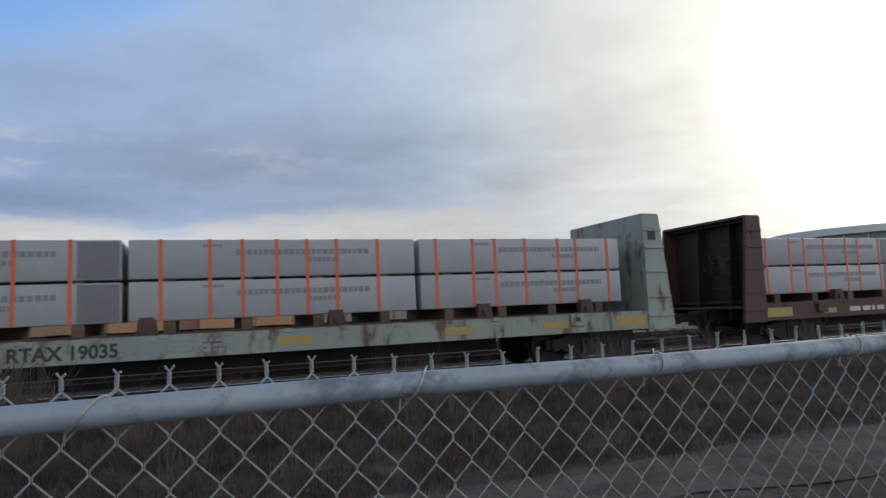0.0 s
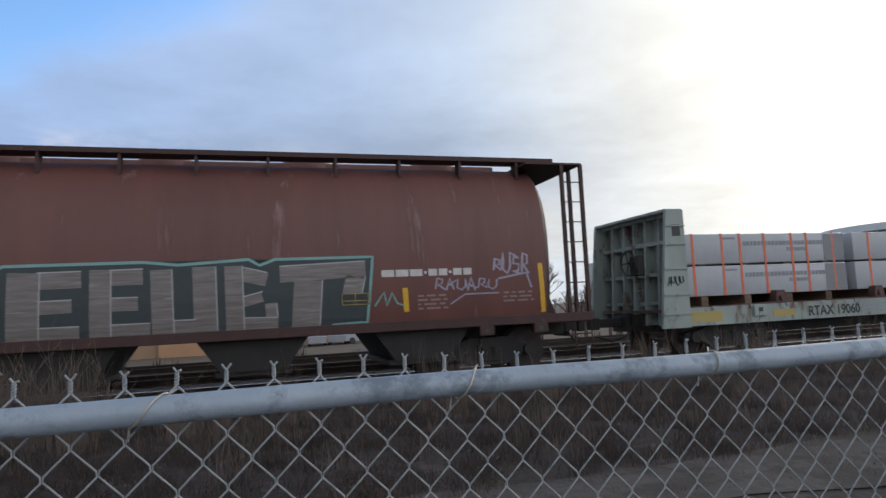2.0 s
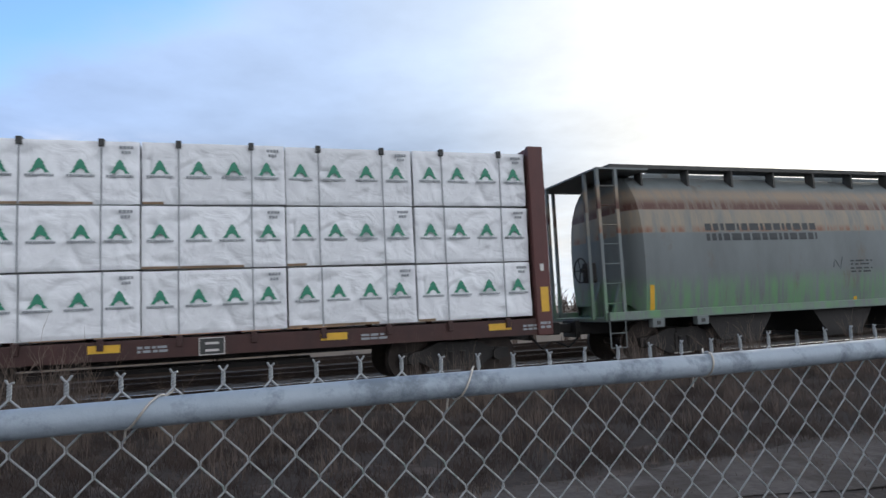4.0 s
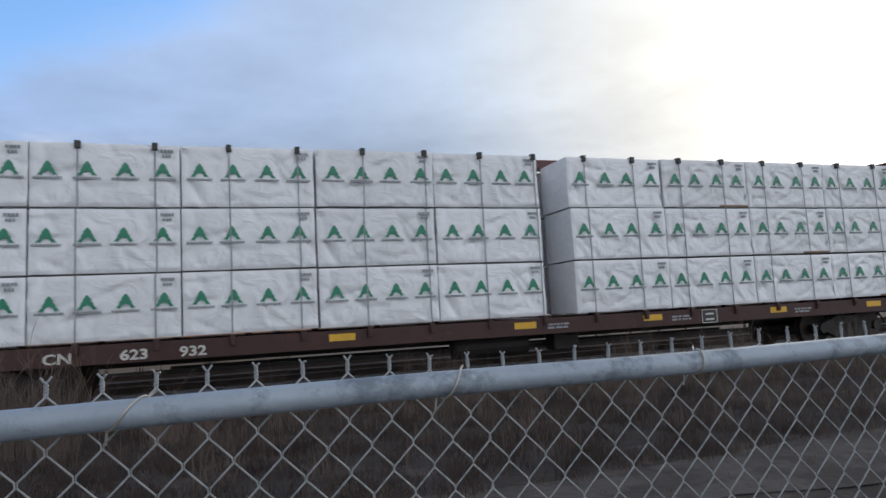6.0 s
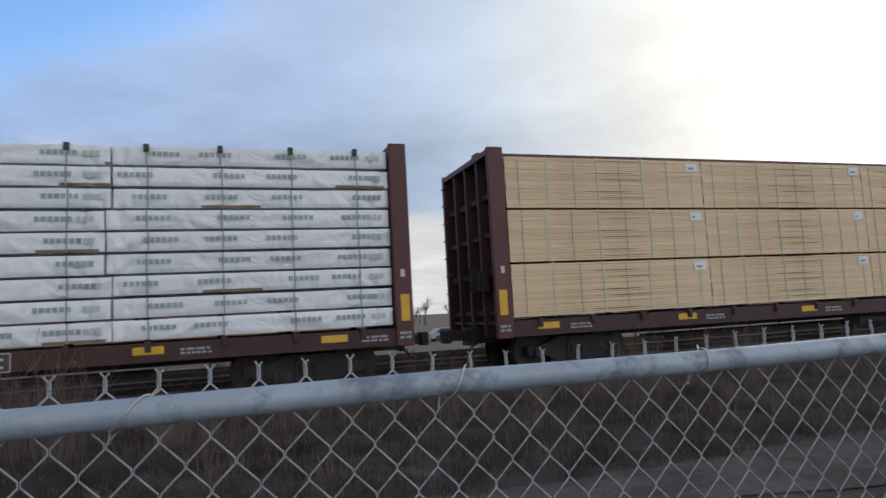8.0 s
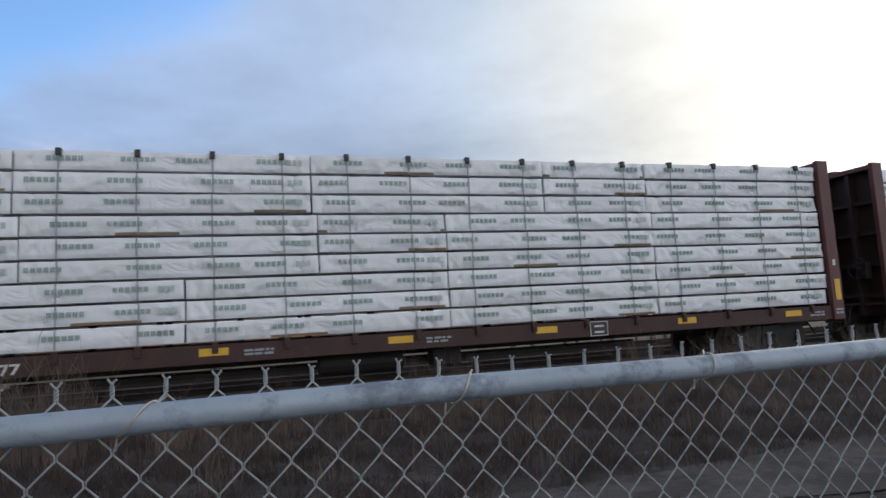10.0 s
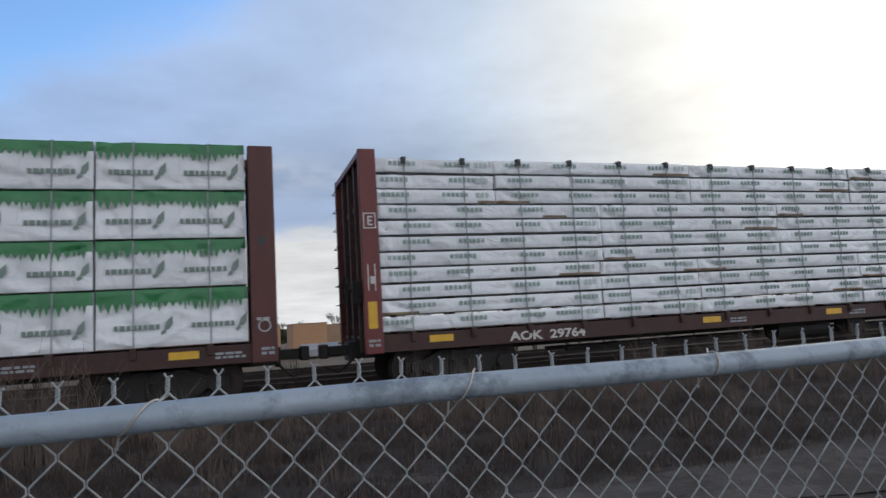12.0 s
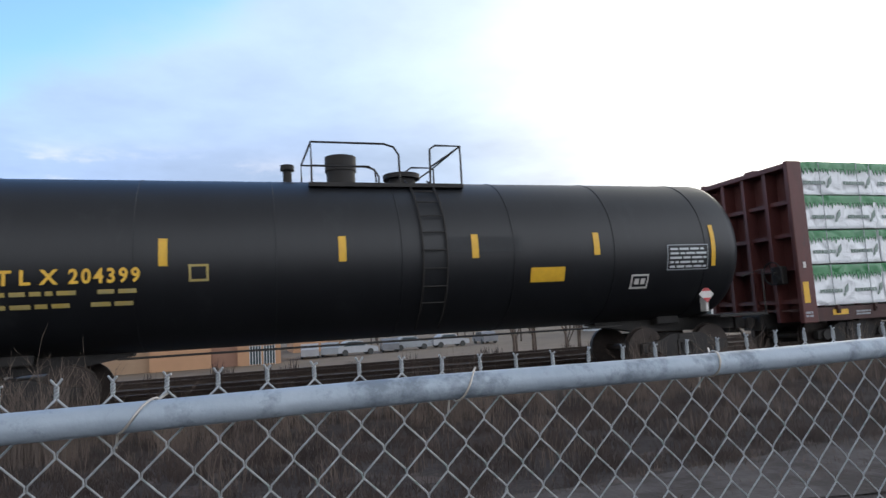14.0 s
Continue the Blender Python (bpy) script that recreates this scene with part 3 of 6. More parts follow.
# ------------------------------------------------------------------ running gear
def build_bogie(car, x):
    b = new("bogie")
    b.parent = car
    b.location = (x, 0, 0)
    for s in (-1, 1):
        y = s * 1.0
        bm = bmesh.new()
        prism(bm, [(-1.12, 0.36), (-1.12, 0.56), (-0.72, 0.60), (-0.40, 0.74), (0.40, 0.74), (0.72, 0.60), (1.12, 0.56), (1.12, 0.36), (0.78, 0.40), (0.42, 0.20), (-0.42, 0.20), (-0.78, 0.40)], "y", y - 0.07, y + 0.07)
        box(bm, -0.24, 0.24, y - 0.10, y + 0.10, 0.26, 0.62, 0.02)
        for ax in (-0.889, 0.889):
            tube(bm, (ax, y - 0.13, 0.457), (ax, y + 0.13, 0.457), 0.12, 12)
        for cx in (-0.12, 0.12):
            tube(bm, (cx, y - s * 0.02 + s * 0.05, 0.28), (cx, y + s * 0.03 + s * 0.05, 0.56), 0.07, 10)
        part("side_frame", bm, "black_steel", b)
    bm = bmesh.new()
    box(bm, -0.2, 0.2, -1.1, 1.1, 0.5, 0.74, 0.02)
    part("bolster", bm, "black_steel", b)
    for ax in (-0.889, 0.889):
        def make():
            bm = bmesh.new()
            for s in (-1, 1):
                y = s * 0.77
                tube(bm, (0, y - 0.065, 0), (0, y + 0.065, 0), 0.452, 28)
                tube(bm, (0, y - s * 0.075 - 0.015, 0), (0, y - s * 0.075 + 0.015, 0), 0.482, 28)
                tube(bm, (0, y + s * 0.06, 0), (0, y + s * 0.10, 0), 0.14, 14)
                for k in range(4):
                    a = k * math.pi / 2
                    tube(bm, (0.27 * math.cos(a), y + s * 0.05, 0.27 * math.sin(a)), (0.27 * math.cos(a), y + s * 0.072, 0.27 * math.sin(a)), 0.05, 8)
            tube(bm, (0, -1.05, 0), (0, 1.05, 0), 0.085, 10)
            return mesh_of("wheelset", bm, "wheel")
        w = put("wheelset", shared(MESHES, "wheelset", make), b, Matrix.Translation((ax, 0, 0.457)))
        WHEELS.append((w, ax))
    return b


def build_coupler(car, x, s, reach):
    bm = bmesh.new()
    box(bm, min(x, x + s * reach), max(x, x + s * reach), -0.09, 0.09, 0.74, 0.94, 0.02)
    box(bm, min(x + s * reach, x + s * (reach + 0.18)), max(x + s * reach, x + s * (reach + 0.18)), -0.15, 0.17, 0.70, 0.98, 0.03)
    box(bm, min(x, x + s * 0.12), max(x, x + s * 0.12), -0.3, 0.3, 0.62, 1.0, 0.02)
    part("coupler", bm, "black_steel", car, "grimy cast knuckle coupler")
    bm = bmesh.new()
    path_tube(bm, [(x, -0.35, 0.75), (x + s * 0.2, -0.33, 0.52), (x + s * reach * 0.7, -0.25, 0.42), (x + s * (reach + 0.1), -0.12, 0.55)], 0.025, 6)
    part("brake_hose", bm, "black_steel", car)


def build_brake_wheel(car, x, y, z, s):
    bm = bmesh.new()
    pts = [(x, y + 0.27 * math.cos(a), z + 0.27 * math.sin(a)) for a in [2 * math.pi * k / 20 for k in range(21)]]
    path_tube(bm, pts, 0.018, 6)
    for k in range(5):
        a = 2 * math.pi * k / 5
        tube(bm, (x, y, z), (x + 0.0, y + 0.27 * math.cos(a), z + 0.27 * math.sin(a)), 0.012, 6)
    tube(bm, (x - s * 0.25, y, z), (x, y, z), 0.03, 8)
    box(bm, min(x - s * 0.32, x - s * 0.12), max(x - s * 0.32, x - s * 0.12), y - 0.15, y + 0.15, z - 0.28, z + 0.16, 0.03)
    return part("brake_wheel", bm, "black_steel", car, "black iron hand-brake wheel")


# ------------------------------------------------------------------ bulkhead flat cars
def build_bulkhead_flat(centre, paint, number, mark_mat):
    green = paint == "green_grey"
    car = car_empty("bulkhead_flat_car", centre, "weathered pale green bulkhead flat car with long packs" if green else "dark brown bulkhead flat car with steel ends", "flat car")
    H = 8.57
    # recessed faces of the brown ends take a brown with shade painted in
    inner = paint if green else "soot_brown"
    bm = bmesh.new()
    for s in (-1, 1):      # side sills: channel with flanges
        y = s * 1.46
        prism(bm, [(y, 0.72), (y, 1.12), (y - s * 0.12, 1.12), (y - s * 0.12, 1.09), (y - s * 0.03, 1.09), (y - s * 0.03, 0.75), (y - s * 0.12, 0.75), (y - s * 0.12, 0.72)], "x", -H + 0.6, H - 0.6)
    part("side_sill", bm, paint, car)
    bm = bmesh.new()
    box(bm, -H + 0.3, H - 0.3, -1.34, 1.34, 1.03, 1.095)
    part("deck", bm, "timber", car, "worn timber deck")
    bm = bmesh.new()
    prism(bm, [(-H, 0.70), (H, 0.70), (H, 1.0), (H - 2.4, 1.0), (H - 2.4, 1.02), (-H + 2.4, 1.02), (-H + 2.4, 1.0), (-H, 1.0)], "y", -0.35, 0.35)
    box(bm, -4.6, 4.6, -0.4, 0.4, 0.42, 0.72)
    part("centre_sill", bm, "black_steel", car)
    for y in (-1.475, 1.40):
        bm = bmesh.new()
        for k in range(40):
            x = -H + 0.75 + k * (2 * H - 1.5) / 40
            box(bm, x, x + (2 * H - 1.5) / 40 + 0.004, y, y + 0.075, 1.121, 1.15 + 0.016 * noise.noise((x * 1.7, y, 2)))
        part("deck_edge", bm, "dark_brown", car, "rusty uneven deck edge")
    for i in range(15):       # stake pockets
        x = -7.2 + i * 14.4 / 14
        bm = bmesh.new()
        box(bm, x - 0.07, x + 0.07, -1.485, -1.455, 1.05, 1.125, 0.008)
        part("stake_pocket", bm, paint, car)
    for s in (-1, 1):
        bh = new("bulkhead")
        bh.parent = car
        xo, xi = s * H, s * (H - 0.72)
        xt = s * (H - 0.28)
        for y in (-1.5, 1.42):
            bm = bmesh.new()
            prism(bm, [(xo, 0.70), (xi, 0.70), (xi, 3.27), (xt, 3.27)], "y", y, y + 0.08)
            part("side_plate", bm, paint, bh)
        for z in (1.0, 1.42, 1.98, 2.52, 2.92):
            bm = bmesh.new()
            k = (z - 0.7) / 2.57
            xe = xo + (xt - xo) * k
            box(bm, min(xe, xi), max(xe, xi), -1.53, -1.495, z - 0.018, z + 0.018)
            part("grab_step", bm, paint, bh)
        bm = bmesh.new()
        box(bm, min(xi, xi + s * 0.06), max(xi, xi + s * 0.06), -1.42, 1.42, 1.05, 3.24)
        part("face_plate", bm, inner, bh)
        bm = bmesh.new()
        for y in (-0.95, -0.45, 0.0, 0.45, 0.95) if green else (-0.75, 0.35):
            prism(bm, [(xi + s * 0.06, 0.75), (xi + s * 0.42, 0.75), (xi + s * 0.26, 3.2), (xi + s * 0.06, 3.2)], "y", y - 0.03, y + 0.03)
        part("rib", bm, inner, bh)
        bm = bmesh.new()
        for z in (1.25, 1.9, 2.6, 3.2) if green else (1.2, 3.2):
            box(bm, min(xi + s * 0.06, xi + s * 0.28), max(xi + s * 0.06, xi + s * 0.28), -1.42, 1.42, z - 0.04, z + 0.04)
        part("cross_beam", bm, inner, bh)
        bm = bmesh.new()
        prism(bm, [(xi, 3.24), (xt, 3.24), (xt, 3.30), (xi, 3.30)], "y", -1.46, 1.46)
        part("top_cap", bm, paint, bh)
        bm = bmesh.new()
        box(bm, min(xt, xi) + 0.12, max(xt, xi) - 0.12, -1.512, -1.499, 2.70, 2.95, 0.0)
        part("hand_hole", bm, "black_paint", bh)
        plate(car, *sorted((xi - s * 0.02, xi - s * 0.85)), 0.80, 1.02, -1.462, "faded_yellow", "faded_panel")
        bm = bmesh.new()
        for z in (1.2, 1.55, 1.9, 2.25, 2.6):
            path_tube(bm, [(xo - s * 0.08, -1.1, z), (xo + s * 0.06, -1.1, z), (xo + s * 0.06, -0.65, z), (xo - s * 0.2, -0.65, z)], 0.012, 5)
        part("end_ladder", bm, paint, bh)
        build_coupler(car, s * H, s, 0.72)
        build_bogie(car, s * (H - 2.0))
        bx = xi - s * 1.85
        bm = bmesh.new()
        box(bm, bx - 0.17, bx + 0.17, -1.53, -1.45, 0.86, 1.12, 0.015)
        part("tie_down_bracket", bm, paint, car)
        bm = bmesh.new()
        box(bm, bx - 0.06, bx + 0.06, -1.537, -1.528, 0.96, 1.05)
        part("bracket_slot", bm, "black_paint", car)
    build_brake_wheel(car, -H - 0.42, -1.0, 2.15, -1)
    for i, x in enumerate((-5.3, -2.3, 0.9, 3.9, 6.3)):      # winches
        bm = bmesh.new()
        prism(bm, [(x - 0.17, 1.10), (x + 0.17, 1.10), (x + 0.14, 1.30), (x + 0.10, 1.42), (x - 0.12, 1.42), (x - 0.15, 1.30)], "y", -1.45, -1.25)
        tube(bm, (x, -1.5, 1.24), (x, -1.2, 1.24), 0.07, 10)
        part("strap_winch", bm, "dark_brown", car, "rusty strap winch")
    if green:
        for s, seed in ((1, 3), (-1, 8)):
            if not number.endswith("60"):
                continue
            for r, z in enumerate((1.85, 1.55) if s > 0 else (1.72,)):
                bm = bmesh.new()
                pts = [(x, -1.507, zz) for x, zz in scribble(s * (H - 0.58) - 0.02 * s, s * (H - 0.16), z - 0.11, z + 0.11, 4, seed + r)]
                path_tube(bm, pts, 0.014, 4)
                part("spray_tag", bm, "black_paint", car, "black spray-paint tag")
        if number.endswith("60"):
            bm = bmesh.new()
            tube(bm, (H - 0.42, -1.508, 1.2), (H - 0.42, -1.5, 1.2), 0.1, 20)
            part("round_marker", bm, "white_paint", car, "white round marker")
        stencil(number, 0.31, mark_mat, car, -4.58 if number.endswith("60") else -4.3, -1.466, 0.80, 0.95, "black stencilled lettering")
        bars(car, -3.0 if number.endswith("60") else -2.75, -1.1 if number.endswith("60") else -0.9, 0.80, 1.05, -1.464, "print_grey", 3, 5)
        for x in (-5.6, -0.2, 3.0, 5.2):
            plate(car, x, x + 0.62, 0.83, 0.98, -1.463, "faded_yellow", "reflector")
    else:
        bars(car, -5.0, -3.2, 0.84, 1.02, -1.464, "white_paint", 1, 6)
        for x in (-6.0, 0.5, 4.0):
            plate(car, x, x + 0.5, 0.83, 0.95, -1.463, "faded_yellow", "reflector")
    return car


def long_pack_mesh(length):
    bm = bmesh.new()
    box(bm, 0, length, 0, 1.22, 0, 0.68, 0.03)
    return mesh_of("wrapped_long_pack", bm, "grey_wrap", True)


def build_long_packs(centre, seed):
    rng = random.Random(seed)
    segs = ((-7.85, -3.08), (-2.80, 1.90), (2.24, 7.72)) if seed == 3 else ((-7.86, -2.70), (-2.60, 2.50), (2.60, 7.32))
    for layer, z in enumerate((1.35, 2.07)):
        for i, (a, b) in enumerate(segs):
            for far in (0, 1):
                me = shared(MESHES, ("long", round(b - a, 2)), lambda: long_pack_mesh(b - a))
                y = -1.28 if not far else 0.06
                p = put("wrapped_long_pack", me)
                tagged(p, "long lumber pack in dull grey wrap with orange straps", "lumber pack", "grey wrapped packs on flat cars")
                moving(p, centre, Matrix.Translation((a, y, z)))
                for x in ((0.35, 1.15, 1.65, 2.35, 3.15, 3.6, 4.4) if i != 1 else (0.5, 1.3, 1.85, 2.45, 3.0, 3.55, 4.35)):
                    if not layer:
                        continue

                    def strap():
                        bm = bmesh.new()
                        box(bm, -0.03, 0.03, -0.008, 1.228, 0.68, 0.686)
                        box(bm, -0.03, 0.03, -0.008, -0.001, -0.72, 0.68)
                        box(bm, -0.03, 0.03, 1.221, 1.228, -0.72, 0.68)
                        return mesh_of("strap", bm, "orange")
                    put("strap", shared(MESHES, "orange_strap", strap), p, Matrix.Translation((x, 0, 0)), "orange strap")
                if not far:
                    put("printed_line", shared(MESHES, ("code", i), lambda: caption_bar(2.45, 0.10, "print_ink", 3 + i)), p, Matrix.Translation((2.97, -0.001, 0.40)))
                    put("printed_line", shared(MESHES, ("code_end", i), lambda: caption_bar(0.6, 0.085, "print_ink", 9 + i)), p, Matrix.Translation((3.3, -0.001, 0.26)))
                    put("printed_line", shared(MESHES, "code_top", lambda: caption_bar(0.34, 0.05, "print_ink", 5)), p, Matrix.Translation((1.35, -0.001, 0.55)))
                    if i == 0:
                        plate(p, b - a - 0.66, b - a - 0.03, 0.03, 0.65, -0.002, "dark_wrap", "end_cover", "darker grey end cover")
        for a, b in segs:
            n = 4
            for k in range(n):
                x = a + (b - a) * (k + 0.5) / n
                zz = 1.10 if layer == 0 else 2.03

                def bearer():
                    bm = bmesh.new()
                    box(bm, -0.06, 0.06, -1.25, 1.28, 0, 1.0, 0.006)
                    return mesh_of("bearer", bm, "timber")
                t = put("timber_bearer", shared(MESHES, "bearer", bearer))
                t.scale = (1.6, 1, 0.25 if layer == 0 else 0.04)
                tagged(t, "rough timber bearer under wrapped packs", "bearer", "timber bearers")
                moving(t, centre, Matrix.Translation((x, 0, zz)) @ Matrix.Diagonal((1, 1, 1, 1)))


# ------------------------------------------------------------------ centre-beam cars
NUMBER_AT = {"A": 2.9, "6": 4.3, " ": 8.3}      # how far along the sill the number starts


def build_centrebeam(centre, half, paint="brown_paint", number="", seed=1, post=0.34):
    car = car_empty("centre_beam_car", centre, "oxide brown centre-beam flat car loaded with lumber packs", "flat car")
    H = half
    bm = bmesh.new()
    for s in (-1, 1):
        y = s * 1.44
        prism(bm, [(y, 0.80), (y, 1.12), (y - s * 0.14, 1.12), (y - s * 0.14, 1.09), (y - s * 0.03, 1.09), (y - s * 0.03, 0.83), (y - s * 0.14, 0.83), (y - s * 0.14, 0.80)], "x", -H + 0.1, H - 0.1)
    part("side_sill", bm, "grimy_brown", car)
    bm = bmesh.new()
    box(bm, -H + 0.1, H - 0.1, -1.34, 1.34, 1.06, 1.11)
    part("deck", bm, "dark_brown", car)
    bm = bmesh.new()
    prism(bm, [(-H, 0.66), (H, 0.66), (H, 1.02), (-H, 1.02)], "y", -0.3, 0.3)
    box(bm, -6.6, 6.6, -0.55, -0.45, 0.50, 0.58)
    box(bm, -6.6, 6.6, 0.45, 0.55, 0.50, 0.58)
    for i in range(12):
        x = -8.0 + i * 16 / 11
        box(bm, x - 0.05, x + 0.05, -1.3, 1.3, 0.86, 1.04)
    part("underframe", bm, "black_steel", car)
    bm = bmesh.new()
    tube(bm, (-1.2, -0.8, 0.62), (0.4, -0.8, 0.62), 0.24, 14)
    box(bm, 1.0, 1.6, -1.0, -0.6, 0.42, 0.8, 0.03)
    part("air_tank", bm, "black_steel", car)
    # centre beam: posts, top chord and diagonals
    bm = bmesh.new()
    box(bm, -H + 0.3, H - 0.3, -0.16, 0.16, 4.54, 4.88 if seed == 3 else 4.74)
    part("top_chord", bm, paint, car)
    for i in range(17):
        x = -H + 0.9 + i * (2 * H - 1.8) / 16
        bm = bmesh.new()
        box(bm, x - 0.06, x + 0.06, -0.06, 0.06, 1.1, 4.55)
        part("post", bm, paint, car)
    for i in range(0, 16, 2):
        x = -H + 0.9 + i * (2 * H - 1.8) / 16
        d = (2 * H - 1.8) / 16
        bm = bmesh.new()
        tube(bm, (x, 0, 4.4), (x + d, 0, 1.15), 0.05, 6)
        part("brace", bm, paint, car)
    for s in (-1, 1):
        bh = new("bulkhead")
        bh.parent = car
        xo, xi = s * H, s * (H - post)
        # inner end members are darkened in colour for the shade between the posts
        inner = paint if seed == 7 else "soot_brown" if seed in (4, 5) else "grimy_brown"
        lo, hi = min(xo, xi), max(xo, xi)
        for y in (-1.5, 1.38):
            bm = bmesh.new()
            box(bm, lo, hi, y, y + 0.12, 0.78, 4.66, 0.02)
            part("corner_post", bm, paint, bh)
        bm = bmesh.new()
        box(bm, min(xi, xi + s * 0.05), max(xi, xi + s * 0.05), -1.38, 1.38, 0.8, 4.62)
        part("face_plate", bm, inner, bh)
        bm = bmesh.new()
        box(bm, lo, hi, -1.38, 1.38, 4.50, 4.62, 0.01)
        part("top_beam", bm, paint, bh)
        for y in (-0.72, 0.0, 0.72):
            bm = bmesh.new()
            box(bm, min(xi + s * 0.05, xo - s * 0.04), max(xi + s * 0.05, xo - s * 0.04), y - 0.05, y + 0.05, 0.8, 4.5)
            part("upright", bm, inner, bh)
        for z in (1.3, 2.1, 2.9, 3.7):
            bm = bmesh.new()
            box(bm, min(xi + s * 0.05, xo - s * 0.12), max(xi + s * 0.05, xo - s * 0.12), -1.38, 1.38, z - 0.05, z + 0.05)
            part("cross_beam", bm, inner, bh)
        bm = bmesh.new()
        for k in range(9):
            z = 0.95 + 0.42 * k
            path_tube(bm, [(xo - s * 0.04, 1.30, z), (xo + s * 0.09, 1.30, z), (xo + s * 0.09, 0.86, z), (xo - s * 0.04, 0.86, z)], 0.013, 5)
        part("end_ladder", bm, inner, bh)
        if seed == 7 and s > 0:         # small round crest and a hand hole instead of the yellow strip
            cx = xo - s * 0.22
            bm = bmesh.new()
            path_tube(bm, [(cx + 0.10 * math.cos(2 * math.pi * k / 16), -1.503, 1.42 + 0.10 * math.sin(2 * math.pi * k / 16)) for k in range(17)], 0.016, 4)
            part("round_crest", bm, "graffiti_pale", car, "pale round painted crest")
            bars(car, cx - 0.13, cx + 0.13, 1.52, 1.60, -1.503, "graffiti_pale", 1, 4)
            plate(car, cx - 0.07, cx + 0.05, 2.85, 3.0, -1.503, "black_paint", "hand_hole")
        elif not (seed == 4 and s < 0):
            plate(car, *sorted((xo - s * 0.07, xo - s * 0.24)), 1.25, 1.75, -1.505, "yellow", "reflector", "yellow reflector strip")
            plate(car, *sorted((xo - s * 0.14, xo - s * 0.22)), 2.08, 2.22, -1.505, "white_paint", "label_plate")
        if seed == 6 and s < 0:         # framed letter and two stripes on the post
            x0, x1 = xo + 0.05, xo + 0.29
            for k, (a, b, c, d) in enumerate(((x0, x1, 3.40, 3.42), (x0, x1, 3.12, 3.14), (x0, x0 + 0.02, 3.12, 3.42), (x1 - 0.02, x1, 3.12, 3.42), (x0 + 0.08, x0 + 0.11, 3.18, 3.36), (x0 + 0.11, x0 + 0.18, 3.18, 3.21),
                                              (x0 + 0.11, x0 + 0.18, 3.33, 3.36), (x0 + 0.11, x0 + 0.16, 3.255, 3.285), (x0 + 0.04, x0 + 0.06, 1.95, 2.45), (x1 - 0.07, x1 - 0.05, 1.95, 2.45))):
                plate(car, a, b, c, d, -1.504, "white_paint", "post_marking")
        if seed == 4 and s < 0:
            bm = bmesh.new()
            cx = xo + 0.17
            path_tube(bm, [(cx + 0.06 * math.cos(2 * math.pi * k / 14), -1.503, 1.62 + 0.06 * math.sin(2 * math.pi * k / 14)) for k in range(15)], 0.014, 4)
            part("round_crest", bm, "graffiti_pale", car, "pale round painted crest")
        bars(car, *sorted((xo - s * 0.06, xo - s * 0.28)), 0.92, 1.08, -1.504, "print_grey", 2, 3)
        build_coupler(car, xo, s, 0.5)
        build_bogie(car, s * (H - 1.95))
    build_brake_wheel(car, -H - 0.24, -0.95, 2.0, -1)
    if seed == 3:
        build_brake_wheel(car, H + 0.24, -0.95, 2.0, 1)
    def winch():
        bm = bmesh.new()
        box(bm, -0.05, 0.05, -0.055, 0.02, -0.17, 0.02, 0.01)
        tube(bm, (0, -0.075, -0.09), (0, 0.0, -0.09), 0.035, 8)
        return mesh_of("strap_winch", bm, "grimy_brown")
    for k in range(18):       # strap winches under the packs
        put("strap_winch", shared(MESHES, "strap_winch", winch), car, Matrix.Translation((0.6 + 1.21 * (k - 9), -1.44, 1.14)), "rusty strap winch" if k == 0 else "")
    rng = random.Random(seed)
    for k in range(7):
        x = -H + 1.3 + k * (2 * H - 2.6) / 6 + rng.uniform(-0.3, 0.3)
        start = -H + NUMBER_AT.get(number[:1], 4.3)
        if number and start - (1.0 if number[0] == "6" else 0.5) < x < start + 2.3:
            continue
        plate(car, x - 0.24, x + 0.24, 0.93, 1.06, -1.445, "yellow", "reflector", "yellow reflector strip")
        if rng.random() < 0.8 and not (number and start - 1.3 < x < start):
            bars(car, x + 0.5, x + 1.0, 0.90, 1.03, -1.444, "print_grey", 2, seed * 10 + k)
    x = rng.uniform(4.0, 5.2)
    bm = bmesh.new()
    box(bm, x, x + 0.42, -1.452, -1.443, 0.80, 1.10)
    pl = part("data_panel", bm, "black_paint", car)
    bm = bmesh.new()
    for a, b, c, d in ((x, x + 0.42, 1.085, 1.10), (x, x + 0.42, 0.80, 0.815), (x, x + 0.015, 0.80, 1.10), (x + 0.405, x + 0.42, 0.80, 1.10), (x + 0.1, x + 0.32, 0.86, 0.90), (x + 0.1, x + 0.32, 0.98, 1.02)):
        box(bm, a, b, -1.458, -1.450, c, d)
    part("panel_border", bm, "white_paint", car)
    if number:
        start = -H + NUMBER_AT.get(number[0], 4.3)
        if number[0] == "6":
            for word, dx in (("CN", -1.44), (number[:3], -0.32), (number[-3:], 0.59)):
                stencil(word, 0.23, "white_paint", car, start + dx, -1.452, 0.85, 1.25, "white stencilled lettering")
        else:
            if number[0] == " ":
                stencil("CN", 0.23, "white_paint", car, start - 0.75, -1.452, 0.85, 1.25, "white stencilled lettering")
            stencil(number, 0.24, "white_paint", car, start, -1.452, 0.85, 1.35, "white stencilled lettering")
    return car


